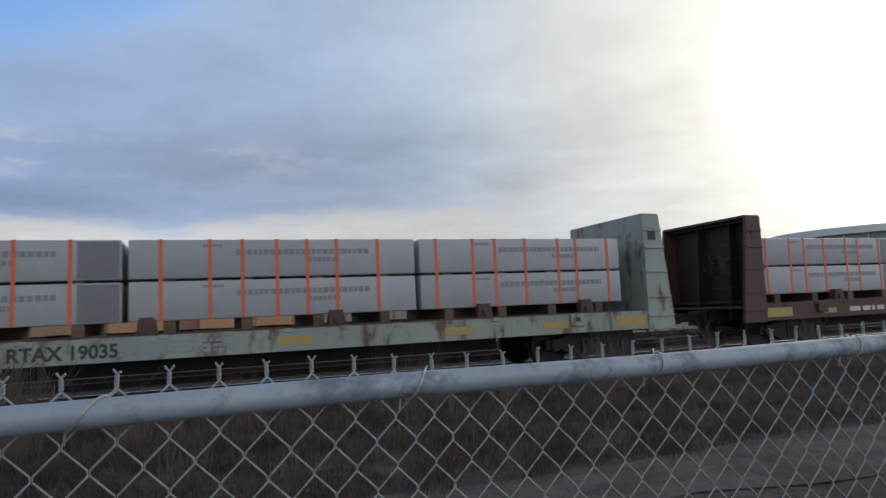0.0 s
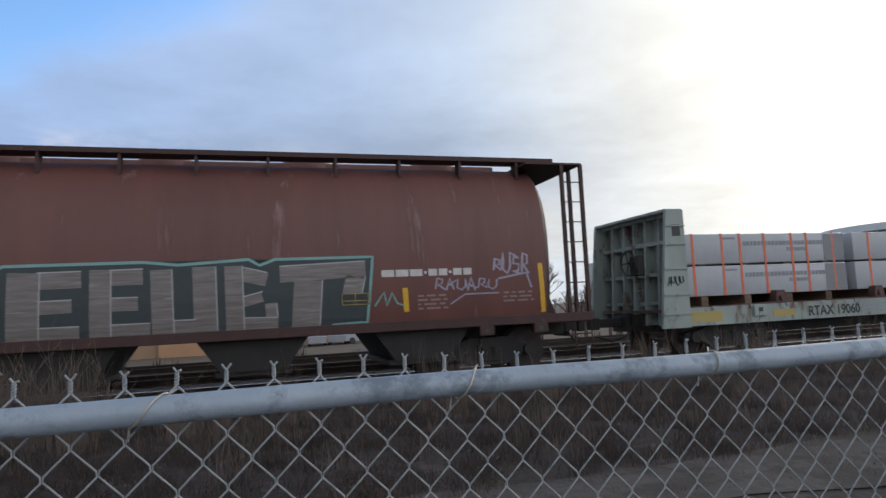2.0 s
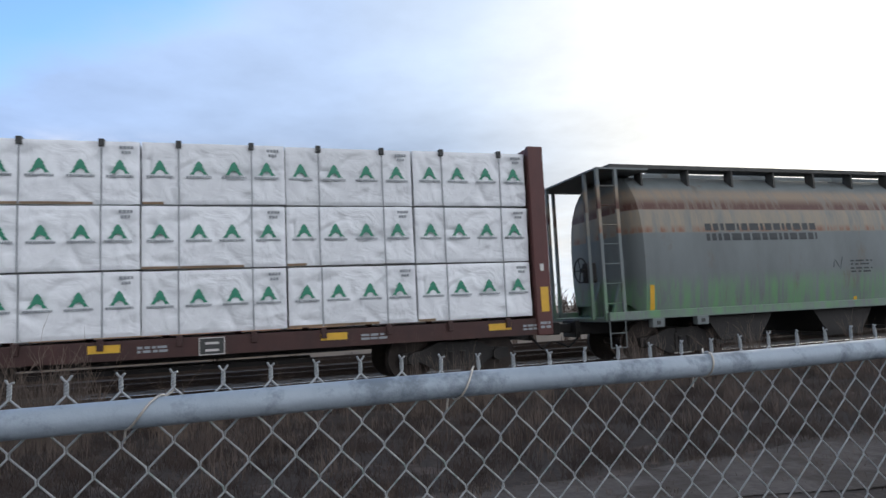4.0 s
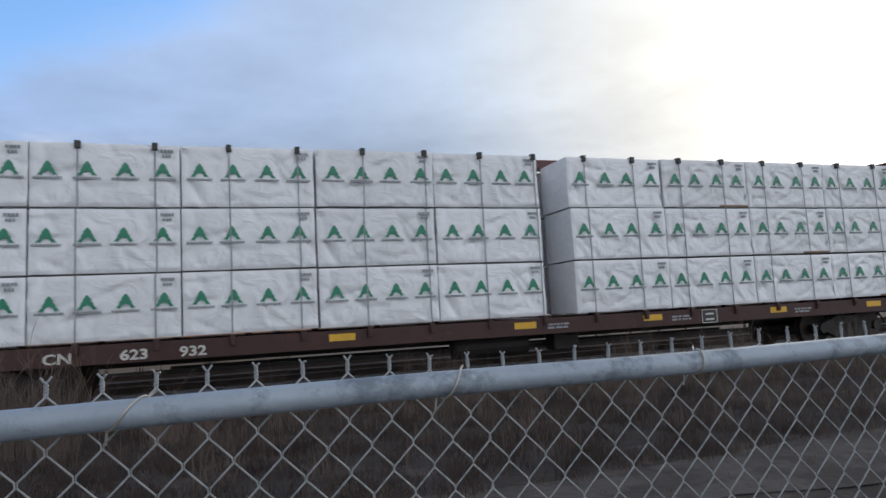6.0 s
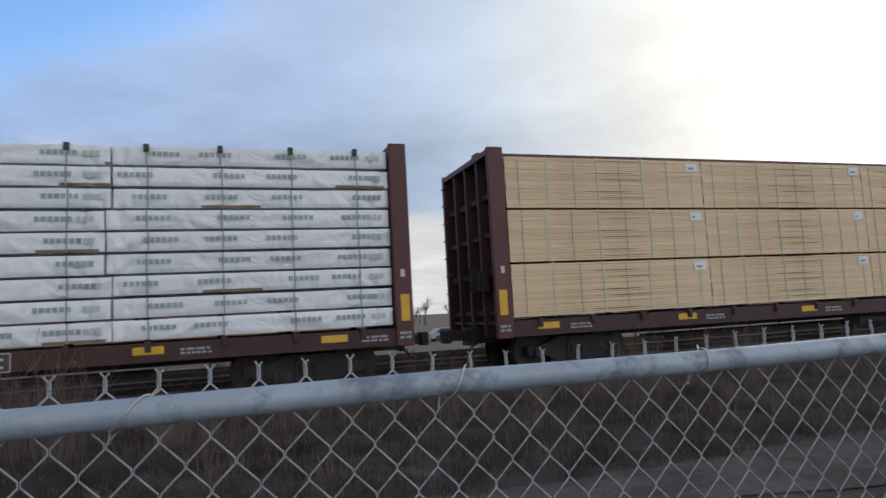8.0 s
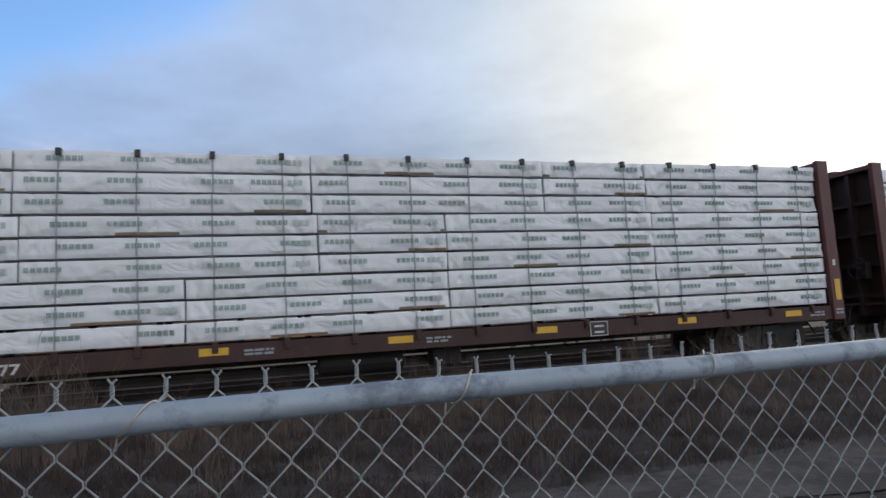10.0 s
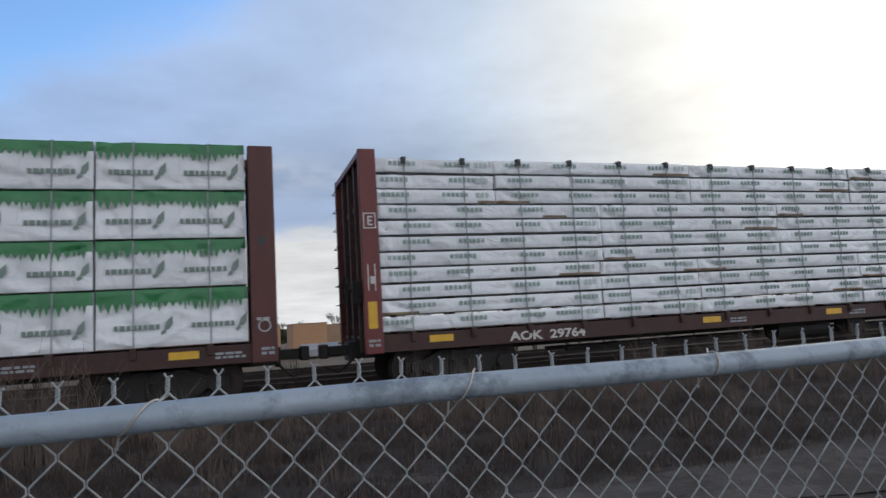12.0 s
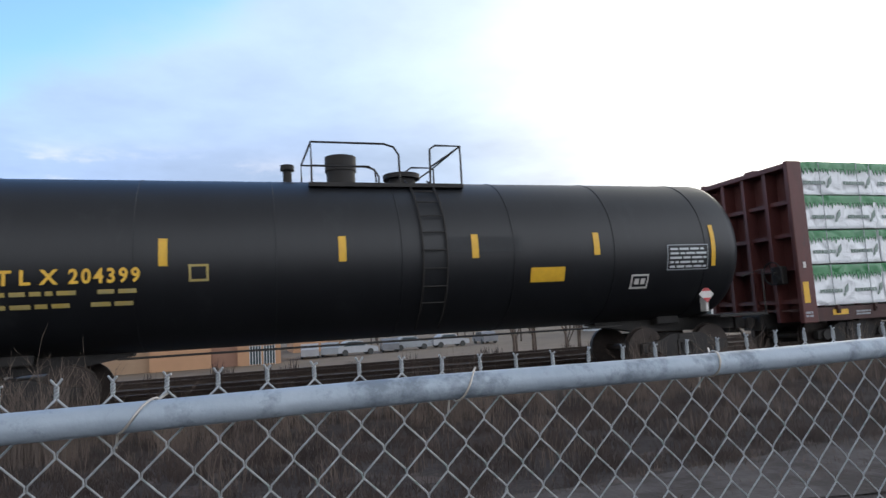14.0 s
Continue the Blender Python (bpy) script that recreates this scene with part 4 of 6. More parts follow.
def wrap_mesh(length, depth, height, seed, mat="white_wrap", green=False):
    """A wrapped pack: rounded box whose long sides bulge and crease a little."""
    rng = random.Random(seed)
    bm = bmesh.new()
    nx, nz = max(12, int(length / 0.042)), max(6, int(height / 0.042))
    off = (rng.uniform(0, 50), rng.uniform(0, 50), rng.uniform(0, 50))
    folds = []
    for _ in range(int(4 + length * height * 11)):
        slope = rng.uniform(-1.3, 1.3)
        folds.append((rng.uniform(0, length), rng.uniform(0, height), math.cos(slope), math.sin(slope), rng.uniform(0.15, 0.65), rng.choice((-1, 1, 1)) * rng.uniform(0.015, 0.042)))
    for e in (0.0, length):                     # gathered film at the two ends
        for _ in range(4):
            slope = rng.uniform(1.0, 2.1)
            folds.append((abs(e - rng.uniform(0.02, 0.35)), rng.uniform(0, height), math.cos(slope), math.sin(slope), rng.uniform(0.25, 0.6), rng.choice((-1, 1)) * rng.uniform(0.02, 0.045)))
    A = []
    for k in range(nz + 1):
        row = []
        for i in range(nx + 1):
            x, z = length * i / nx, height * k / nz
            d = 0.022 + 0.012 * noise.noise((x * 1.1 + off[0], z * 1.6 + off[1], off[2]))
            for fx, fz, c, s, reach, deep in folds:      # short sharp creases in the film
                u, v = x - fx, z - fz
                along, across = u * c + v * s, v * c - u * s
                if abs(along) < reach and abs(across) < 0.14:
                    d += deep * (1 - abs(along) / reach) * math.exp(-abs(across) / (0.028 if across > 0 else 0.06))
            if i in (0, nx) or k in (0, nz):
                d += 0.02
            row.append(bm.verts.new((x, max(0.004, d), z)))
        A.append(row)
    B = [[bm.verts.new((length * i / nx, depth, z)) for i in range(nx + 1)] for z in (0, height)]
    edge = (0.76 if green else 2.0) * height
    for a, b in zip(A, A[1:]):
        for i in range(nx):
            f = bm.faces.new((a[i], a[i + 1], b[i + 1], b[i]))
            if a[i].co.z > edge:
                f.material_index = 1
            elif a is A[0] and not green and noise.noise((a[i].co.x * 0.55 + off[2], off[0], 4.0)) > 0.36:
                f.material_index = 1        # boards showing under the torn hem, shade put into their colour
    for i in range(nx):
        f = bm.faces.new((A[-1][i], A[-1][i + 1], B[1][i + 1], B[1][i]))
        f.material_index = 1 if green else 0
        bm.faces.new((A[0][i], A[0][i + 1], B[0][i + 1], B[0][i]))
        bm.faces.new((B[0][i], B[0][i + 1], B[1][i + 1], B[1][i]))
    for i in (0, nx):
        bm.faces.new([A[k][i] for k in range(nz + 1)] + [B[1][i], B[0][i]])
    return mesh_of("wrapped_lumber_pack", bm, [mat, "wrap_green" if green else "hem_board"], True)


def strap_mesh(height, w=0.012, mat="print_grey", depth=1.25):
    bm = bmesh.new()
    box(bm, -w, w, -0.008, -0.001, 0, height)
    box(bm, -w, w, -0.008, depth, height, height + 0.006)
    return mesh_of("strap", bm, mat)


def tree_logo():
    bm = bmesh.new()
    prism(bm, [(-0.155, 0.06), (-0.115, 0.075), (-0.085, 0.06), (-0.055, 0.115), (0.0, 0.145), (0.055, 0.115), (0.085, 0.06), (0.115, 0.075), (0.155, 0.06), (0.085, 0.15), (0.105, 0.15),
               (0.052, 0.225), (0.070, 0.228), (0.012, 0.305), (-0.012, 0.305), (-0.070, 0.228), (-0.052, 0.225), (-0.105, 0.15), (-0.085, 0.15)], "y", -0.006, 0.004)
    return mesh_of("printed_tree", bm, "print_green")


def caption_bar(w, h, mat, seed=2):
    rng = random.Random(seed)
    bm = bmesh.new()
    x = -w / 2
    while x < w / 2 - 0.01:
        q = min(w / 2 - x, h * rng.uniform(0.6, 1.0))
        box(bm, x, x + q, -0.006, 0.004, 0, h)
        x += q + h * 0.28
    return mesh_of("printed_line", bm, mat)


def spaced_print(mat, h=0.085, pitch=0.095):
    """Six spaced plain blocks, each of two strokes, in place of a printed name."""
    bm = bmesh.new()
    for k in range(6):
        x = -0.285 + pitch * k
        box(bm, x, x + 0.022, -0.006, 0.004, 0, h)
        box(bm, x + 0.036, x + 0.058, -0.006, 0.004, 0, h)
    return mesh_of("printed_line", bm, mat)


def leaf_logo():
    bm = bmesh.new()
    prism(bm, [(-0.01, 0.02), (0.07, 0.03), (0.13, 0.11), (0.13, 0.26), (0.03, 0.16)], "y", -0.007, 0.004)
    prism(bm, [(-0.03, -0.06), (0.04, -0.01), (0.01, 0.03), (-0.03, 0.02), (-0.06, -0.03)], "y", -0.007, 0.004)
    return mesh_of("printed_leaf", bm, "print_dark")


def build_pack(kind, centre, x, z, length, height, far, seed, label, group, category="lumber pack", top=False):
    """One wrapped pack on a car, its lower left corner at x, z."""
    v = seed % 4
    depth = 1.22
    me = shared(MESHES, (kind, round(length, 2), round(height, 2), v), lambda: wrap_mesh(length, depth, height, seed + 11 * v, green=(kind == "green")))
    p = put("wrapped_lumber_pack", me)
    tagged(p, label, category, group)
    rng = random.Random(seed * 7 + 1)
    tilt = rng.uniform(-1, 1) * min(0.3, 0.5 / length)
    moving(p, centre, Matrix.Translation((x + rng.uniform(-0.01, 0.01), -1.40 + rng.uniform(-0.025, 0.02), z)) @ pose(0, 0, rng.uniform(0, 0.008) + length / 2 * abs(math.sin(radians(tilt))) * (tilt > 0), 0, tilt, rng.uniform(-0.25, 0.25)))
    if far:
        return p
    first = math.ceil((x + 0.06 - 0.6) / 1.21)
    for k in range(first, first + 5):           # straps stand in one line through all the rows of a car
        sx = 0.6 + 1.21 * k - x + rng.uniform(-0.015, 0.015)
        if sx > length - 0.06:
            break
        put("strap", shared(MESHES, ("strap", round(height, 2)), lambda: strap_mesh(height)), p, Matrix.Translation((sx, 0, 0)))
        if top and kind != "green":
            def hook():
                bm = bmesh.new()
                box(bm, -0.045, 0.045, -0.035, 0.10, height - 0.10, height + 0.03, 0.008)
                return mesh_of("corner_guard", bm, "black_paint")
            put("corner_guard", shared(MESHES, ("guard", round(height, 2)), hook), p, Matrix.Translation((sx, 0, 0)), "black rubber corner guard")
    if kind == "tree":
        for k in range(4):
            lx = length * (k + 0.5) / 4 + rng.uniform(-0.03, 0.03)
            put("printed_tree", shared(MESHES, "tree_logo", tree_logo), p, Matrix.Translation((lx, 0, height * 0.42)))
            put("printed_line", shared(MESHES, "cap_tree", lambda: caption_bar(0.42, 0.04, "print_grey")), p, Matrix.Translation((lx, 0, height * 0.42)))
        put("printed_line", shared(MESHES, "cap_mark", lambda: caption_bar(0.22, 0.05, "print_grey", 6)), p, Matrix.Translation((length - 0.2, 0, height * 0.88)))
        put("printed_line", shared(MESHES, "cap_mark2", lambda: caption_bar(0.16, 0.05, "print_grey", 9)), p, Matrix.Translation((length - 0.2, 0, height * 0.80)))
    elif kind == "slim":
        n = max(2, round(length / 1.25))
        for k in range(n):
            lx = length * (k + 0.5) / n + rng.uniform(-0.25, 0.25)
            put("printed_line", shared(MESHES, "cap_slim", lambda: spaced_print("print_teal")), p, Matrix.Translation((lx, 0, height * 0.45)))
        put("printed_line", shared(MESHES, "cap_end", lambda: caption_bar(0.26, 0.10, "print_pale", 4)), p, Matrix.Translation((length - 0.28, 0, height * 0.4)))
    else:
        for k in range(2):
            lx = length * (k + 0.45) / 2 + rng.uniform(-0.1, 0.1)
            put("printed_line", shared(MESHES, "cap_green", lambda: caption_bar(0.70, 0.085, "print_dark", 8)), p, Matrix.Translation((lx, 0, height * 0.30)))
            put("printed_leaf", shared(MESHES, "leaf_logo", leaf_logo), p, Matrix.Translation((lx + 0.42, 0, height * 0.26)))
        # saw-toothed lower edge of the green print
        def teeth():
            bm = bmesh.new()
            rg = random.Random(5)
            t = 0.03
            while t < length - 0.1:
                w = rg.uniform(0.05, 0.14)
                prism(bm, [(t, height * 0.80), (t + w, height * 0.80), (t + w / 2, height * (0.73 - rg.uniform(0.03, 0.14)))], "y", -0.008, 0.004)
                t += w
            return mesh_of("printed_treeline", bm, "wrap_green")
        put("printed_treeline", shared(MESHES, ("teeth", round(length, 2), round(height, 2)), teeth), p)
    return p


def load_rows(kind, centre, x0, x1, rows, unit, label, group, seed, cuts=None, z0=1.15, z1=4.52, levels=None):
    """Rows of packs along a car, near and far side; cuts(row) gives the pack lengths of a row."""
    levels = levels or [z0 + (z1 - z0) * r / rows for r in range(rows + 1)]
    bm = bmesh.new()
    for r in range(rows):
        z0, pitch = levels[r], levels[r + 1] - levels[r]
        x = x0
        k = 0
        for length in cuts(r):
            build_pack(kind, centre, x + 0.015, z0 + 0.025, length - 0.03, pitch - (0.047 if kind == "slim" else 0.035), 0, seed + r * 31 + k * 7, label, group, top=(r == rows - 1))
            box(bm, x + 0.015, x + length - 0.015, 0.17, 1.39, z0 + 0.025, z0 + pitch - 0.016)
            x += length
            k += 1
    far = tagged(part("far_side_packs", bm, "white_wrap", None), "white wrapped lumber packs stacked behind the centre beam", "lumber pack", "far-side packs", "stuff")
    moving(far, centre)


def board_layer_mesh(length, h, seed):
    """One layer of sawn boards seen from its edge: a plank, sometimes in two lengths that do not quite meet."""
    rng = random.Random(seed)
    bm = bmesh.new()
    y = rng.uniform(-0.012, 0.006)
    a, b = rng.uniform(0, 0.015), length - rng.uniform(0, 0.015)
    n = 14
    warp = rng.uniform(-0.005, 0.005)
    lo, hi = 0.0008, h - rng.choice((0.0006, 0.0008, 0.001, 0.003))
    crack = rng.randrange(1, n - 3) if rng.random() < 0.24 else -9
    ring = []
    for i in range(n + 1):
        x = a + (b - a) * i / n
        dz = warp * math.sin(math.pi * i / n) + rng.uniform(-0.0015, 0.0015)
        dy = y + rng.uniform(-0.004, 0.004)
        ring.append([bm.verts.new(v) for v in ((x, dy, lo + max(0, dz)), (x, dy, hi + min(0, dz) - (0.014 if crack <= i <= crack + 2 else 0)), (x, 1.2, hi), (x, 1.2, lo))])
    for p, q in zip(ring, ring[1:]):
        for k in range(4):
            bm.faces.new((p[k], p[(k + 1) % 4], q[(k + 1) % 4], q[k]))
    bm.faces.new(ring[0])
    bm.faces.new(ring[-1][::-1])
    return mesh_of("board_layer", bm, "lumber")


def build_lumber_load(centre):
    z0, pitch = 1.15, 1.115
    cols = ((-10.85, 4.88), (-5.95, 4.88), (-1.05, 2.23), (1.20, 4.88), (6.10, 2.40), (8.52, 2.40))
    for r in range(3):
        for i, (x, ln) in enumerate(cols):
            for far in (0, 1):
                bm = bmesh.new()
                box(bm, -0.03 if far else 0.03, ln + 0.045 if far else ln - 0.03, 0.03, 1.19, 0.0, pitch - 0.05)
                # near core is coloured dark, so gaps between the boards look shaded
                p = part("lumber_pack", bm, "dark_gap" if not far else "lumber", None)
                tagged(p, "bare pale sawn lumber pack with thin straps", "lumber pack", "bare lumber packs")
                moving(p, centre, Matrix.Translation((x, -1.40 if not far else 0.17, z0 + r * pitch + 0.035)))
                if far:
                    continue
                layers = 24
                h = (pitch - 0.045) / layers
                for q in range(layers):
                    v = (q * 5 + r * 3 + i * 7) % 9
                    put("board_layer", shared(MESHES, ("board", ln, v), lambda: board_layer_mesh(ln + 0.012, h, int(ln * 10) * 20 + v)), p, Matrix.Translation((0, 0, q * h)))
                for k in range(4 if ln < 3 else 8):
                    sx = ln * (k + 0.5) / (4 if ln < 3 else 8) + 0.06 * math.sin(r * 3 + k)
                    put("strap", shared(MESHES, ("strapl", k % 2), lambda: strap_mesh(pitch - 0.04, 0.016 if k % 2 else 0.007, "mint_strap" if k % 2 else "graffiti_pale")), p, Matrix.Translation((sx, -0.013, 0)))
                if i != 2:
                    bm = bmesh.new()
                    box(bm, ln - 0.42, ln - 0.10, -0.026, -0.018, 0.82, 1.01)
                    tg = part("label_sheet", bm, "paper", p, "white paper label sheet")
                    bars(tg, ln - 0.36, ln - 0.2, 0.87, 0.95, -0.026, "print_grey", 1, r)
            for k in range(2):
                bx = x + ln * (0.2 + 0.6 * k)

                def bearer():
                    bm = bmesh.new()
                    box(bm, -0.045, 0.045, -1.36, 1.36, 0, 0.035)
                    return mesh_of("bearer", bm, "timber")
                b = put("timber_bearer", shared(MESHES, "thin_bearer", bearer))
                tagged(b, "thin timber bearer between lumber packs", "bearer", "timber bearers")
                moving(b, centre, Matrix.Translation((bx, 0, z0 + r * pitch)))


# ------------------------------------------------------------------ covered hoppers
def hopper_profile():
    """Half outline of the round-sided body, from the sill up: (half width, height)."""
    return [(1.40, 1.05), (1.46, 1.25), (1.52, 1.7), (1.54, 2.2), (1.53, 2.7), (1.47, 3.2), (1.34, 3.6), (1.12, 3.95), (0.82, 4.20), (0.4, 4.30), (0.0, 4.32)]


def build_hopper(centre, paint, label, graffiti):
    car = car_empty("covered_hopper_car", centre, label, "hopper car")
    B, E = 7.25, 8.23
    brown = paint == "hopper_brown"
    frame_mat = "grimy_brown" if brown else paint
    prof = hopper_profile()
    full = [(-w, z) for w, z in prof] + [(w, z) for w, z in prof[-2::-1]]
    bm = bmesh.new()
    nx = 60
    rings = []
    for i in range(nx + 1):
        x = -B + 2 * B * i / nx
        rings.append([bm.verts.new((x, y, z)) for y, z in full])
    for a, b in zip(rings, rings[1:]):
        for k in range(len(full) - 1):
            bm.faces.new((a[k], a[k + 1], b[k + 1], b[k]))
    bm.faces.new(rings[0])
    bm.faces.new(rings[-1][::-1])
    part("body", bm, paint, car, smooth=True)
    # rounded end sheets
    for s in (-1, 1):
        bm = bmesh.new()
        inner = [(w * 0.8, 1.3 + (z - 1.05) * 0.86) for w, z in prof]
        inn = [(-w, z) for w, z in inner] + [(w, z) for w, z in inner[-2::-1]]
        a = [bm.verts.new((s * B, y * 1.001, z)) for y, z in full]
        b = [bm.verts.new((s * (B + 0.22), y, z)) for y, z in inn]
        for k in range(len(full) - 1):
            bm.faces.new((a[k], a[k + 1], b[k + 1], b[k]))
        bm.faces.new(b)
        # the brown end sheets get their shade through a darker colour
        part("end_sheet", bm, "grimy_brown" if paint == "hopper_brown" else paint, car, smooth=True)
    for s in (-1, 1):
        bm = bmesh.new()
        box(bm, -E, E, s * 1.50 - 0.05, s * 1.50 + 0.05, 0.98, 1.16, 0.012)
        part("side_sill", bm, frame_mat, car)
    for s in (-1, 1):
        bm = bmesh.new()
        box(bm, min(s * 5.6, s * E), max(s * 5.6, s * E), -0.28, 0.28, 0.68, 1.0)
        part("stub_sill", bm, "black_steel", car)
    for s in (-1, 1):
        bm = bmesh.new()
        box(bm, min(s * B, s * E), max(s * B, s * E), -1.45, 1.45, 0.96, 1.04)
        part("end_platform", bm, frame_mat, car)
        # end cage: posts, ladder, roof platform
        for x, y in ((s * E, -1.42), (s * (E - 0.45), -1.42), (s * E, -0.9), (s * E, 0.9), (s * E, 1.42), (s * (E - 0.45), 1.42)):
            bm = bmesh.new()
            box(bm, x - 0.035, x + 0.035, y - 0.035, y + 0.035, 1.0, 4.24)
            part("end_post", bm, frame_mat, car)
        for k in range(7):
            z = 1.35 + 0.42 * k
            bm = bmesh.new()
            tube(bm, (s * E, -1.42, z), (s * (E - 0.45), -1.42, z), 0.012, 6)
            part("rung", bm, frame_mat, car)
            bm = bmesh.new()
            tube(bm, (s * E, 0.9, z), (s * E, 1.42, z), 0.012, 6)
            part("rung", bm, frame_mat, car)
        bm = bmesh.new()
        box(bm, min(s * (B - 0.3), s * (E + 0.02)), max(s * (B - 0.3), s * (E + 0.02)), -1.46, 1.46, 4.23, 4.27)
        part("roof_platform", bm, frame_mat, car)
        bm = bmesh.new()
        prism(bm, [(s * B, 1.05), (s * (B + 0.5), 1.05), (s * B, 2.5)], "y", -0.05, 0.05)
        prism(bm, [(s * B, 1.05), (s * (B + 0.5), 1.05), (s * B, 2.5)], "y", -0.9, -0.82)
        part("end_gusset", bm, frame_mat, car)
        bm = bmesh.new()
        for z in (0.42, 0.72):
            tube(bm, (s * (E - 0.4), -1.5, z), (s * (E - 0.02), -1.5, z), 0.014, 6)
        for x in (E - 0.4, E - 0.02):
            tube(bm, (s * x, -1.5, 0.42), (s * x, -1.5, 1.0), 0.014, 6)
        part("sill_step", bm, frame_mat, car)
        build_coupler(car, s * E, s, 0.42)
        build_bogie(car, s * (E - 2.15))
    # roof walk on brackets, hatch covers
    for y in (-0.95, 0.95):
        bm = bmesh.new()
        box(bm, -E + 0.5, E - 0.5, y - 0.22, y + 0.22, 4.33, 4.42)
        part("roof_walk", bm, "grimy_brown" if brown else "walk_grey", car, "rusty brown roof walk" if brown else "grimy grey roof walk")
    for i in range(12):
        x = -6.9 + i * 13.8 / 11
        for s in (-1, 1):
            bm = bmesh.new()
            box(bm, x - 0.025, x + 0.025, s * 1.02 - 0.12, s * 1.02 + 0.12, 3.95, 4.37)
            part("walk_bracket", bm, "grimy_brown" if brown else "walk_grey", car)
    bm = bmesh.new()
    box(bm, -6.7, 6.7, -0.34, 0.34, 4.20, 4.41, 0.03)
    part("hatch_coaming", bm, paint, car)
    for s in (-1, 1):
        for x in (5.9, 7.05):
            bm = bmesh.new()
            box(bm, s * x - 0.15, s * x + 0.15, -1.56, -1.40, 0.80, 0.99, 0.012)
            pad = part("jacking_pad", bm, frame_mat, car)
            bm = bmesh.new()
            box(bm, s * x - 0.05, s * x + 0.05, -1.566, -1.558, 0.85, 0.93)
            part("pad_slot", bm, "black_paint", pad)
    for i in range(5):
        x = -5.4 + i * 2.7
        bm = bmesh.new()
        tube(bm, (x, 0, 4.12), (x, 0, 4.60), 0.52, 20, 0.46)
        part("hatch", bm, paint, car, smooth=True)
    # discharge bays
    for x in (-4.68, -1.56, 1.56, 4.68):
        bm = bmesh.new()
        q = [(x - 1.0, 1.04), (x + 1.0, 1.04), (x + 0.55, 0.42), (x - 0.55, 0.42)]
        a = [bm.verts.new((u, -1.3, z)) for u, z in q]
        b = [bm.verts.new((u, 1.3, z)) for u, z in q]
        for P, Q in ((a, b),):
            for i in range(4):
                bm.faces.new((P[i], P[(i + 1) % 4], Q[(i + 1) % 4], Q[i]))
            bm.faces.new(P[::-1])
            bm.faces.new(Q)
        part("discharge_bay", bm, "black_steel", car)
        bm = bmesh.new()
        box(bm, x - 0.66, x + 0.66, -1.25, 1.25, 0.33, 0.43, 0.015)
        part("outlet_gate", bm, "black_steel", car)
    build_brake_wheel(car, -E - 0.12, -0.7, 2.1, -1)
    return car


def side_y(z):
    """Where the near side of the hopper body stands at a height."""
    prof = hopper_profile()
    for (w0, z0), (w1, z1) in zip(prof, prof[1:]):
        if z0 <= z <= z1:
            return -(w0 + (w1 - w0) * (z - z0) / (z1 - z0))
    return -1.4


def band(bm, pts, w, lift=0.006):
    """A flat painted stroke laid on the hopper's side along (x, z) points."""
    P = [Vector(p) for p in pts]
    fine = []
    for a, b in zip(P, P[1:]):
        m = max(1, int((b - a).length / 0.1))
        fine += [a + (b - a) * i / m for i in range(m)]
    fine.append(P[-1])
    rows = []
    across = max(1, math.ceil(w / 0.06))
    for i, p in enumerate(fine):
        d = (fine[min(i + 1, len(fine) - 1)] - fine[max(i - 1, 0)]).normalized()
        nrm = Vector((-d.y, d.x)) * w / 2
        qs = [p + nrm * (1 - 2 * k / across) for k in range(across + 1)]
        rows.append([bm.verts.new((q.x, side_y(q.y) - lift, q.y)) for q in qs])
    for a, b in zip(rows, rows[1:]):
        for k in range(across):
            bm.faces.new((a[k], b[k], b[k + 1], a[k + 1]))


def patch(bm, poly, lift=0.005):
    """A painted patch on the hopper's side, cut into strips so that it follows the curve."""
    f = bm.faces.new([bm.verts.new((x, 0, z)) for x, z in poly])
    bmesh.ops.triangulate(bm, faces=[f])
    z = min(p[1] for p in poly) + 0.1
    while z < max(p[1] for p in poly):
        bmesh.ops.bisect_plane(bm, geom=bm.verts[:] + bm.edges[:] + bm.faces[:], plane_co=(0, 0, z), plane_no=(0, 0, 1))
        z += 0.1
    for v in bm.verts:
        v.co.y = side_y(v.co.z) - lift



def paint_part(car, mat, name, strokes=(), patches=(), label="", lift=0.005):
    for kind, item in [("s", q) for q in strokes] + [("p", q) for q in patches]:
        bm = bmesh.new()
        if kind == "s":
            band(bm, item[0], item[1], lift)
        else:
            patch(bm, item, lift)
            bmesh.ops.remove_doubles(bm, verts=bm.verts[:], dist=0.002)
        part(name, bm, mat, car, label)


def scribble(x0, x1, z0, z1, n, seed):
    """A quick spray-can tag: joined angular letters of uneven height."""
    rng = random.Random(seed)
    pts = []
    w = (x1 - x0) / n
    for i in range(n):
        x, top, low = x0 + i * w, z1 - rng.uniform(0, 0.3) * (z1 - z0), z0 + rng.uniform(0, 0.25) * (z1 - z0)
        shape = rng.choice((((0, 0), (0.15, 1), (0.6, 0.9), (0.55, 0.5), (0.2, 0.45), (0.7, 0)), ((0.1, 1), (0, 0.2), (0.4, 0), (0.7, 0.3), (0.75, 1)),
                            ((0.7, 0.9), (0.2, 1), (0.1, 0.55), (0.65, 0.5), (0.6, 0.05), (0, 0)), ((0, 0), (0.3, 1), (0.65, 0), (0.45, 0.4), (0.15, 0.4))))
        pts += [(x + w * 1.1 * px, low + (top - low) * pz) for px, pz in shape]
    return pts


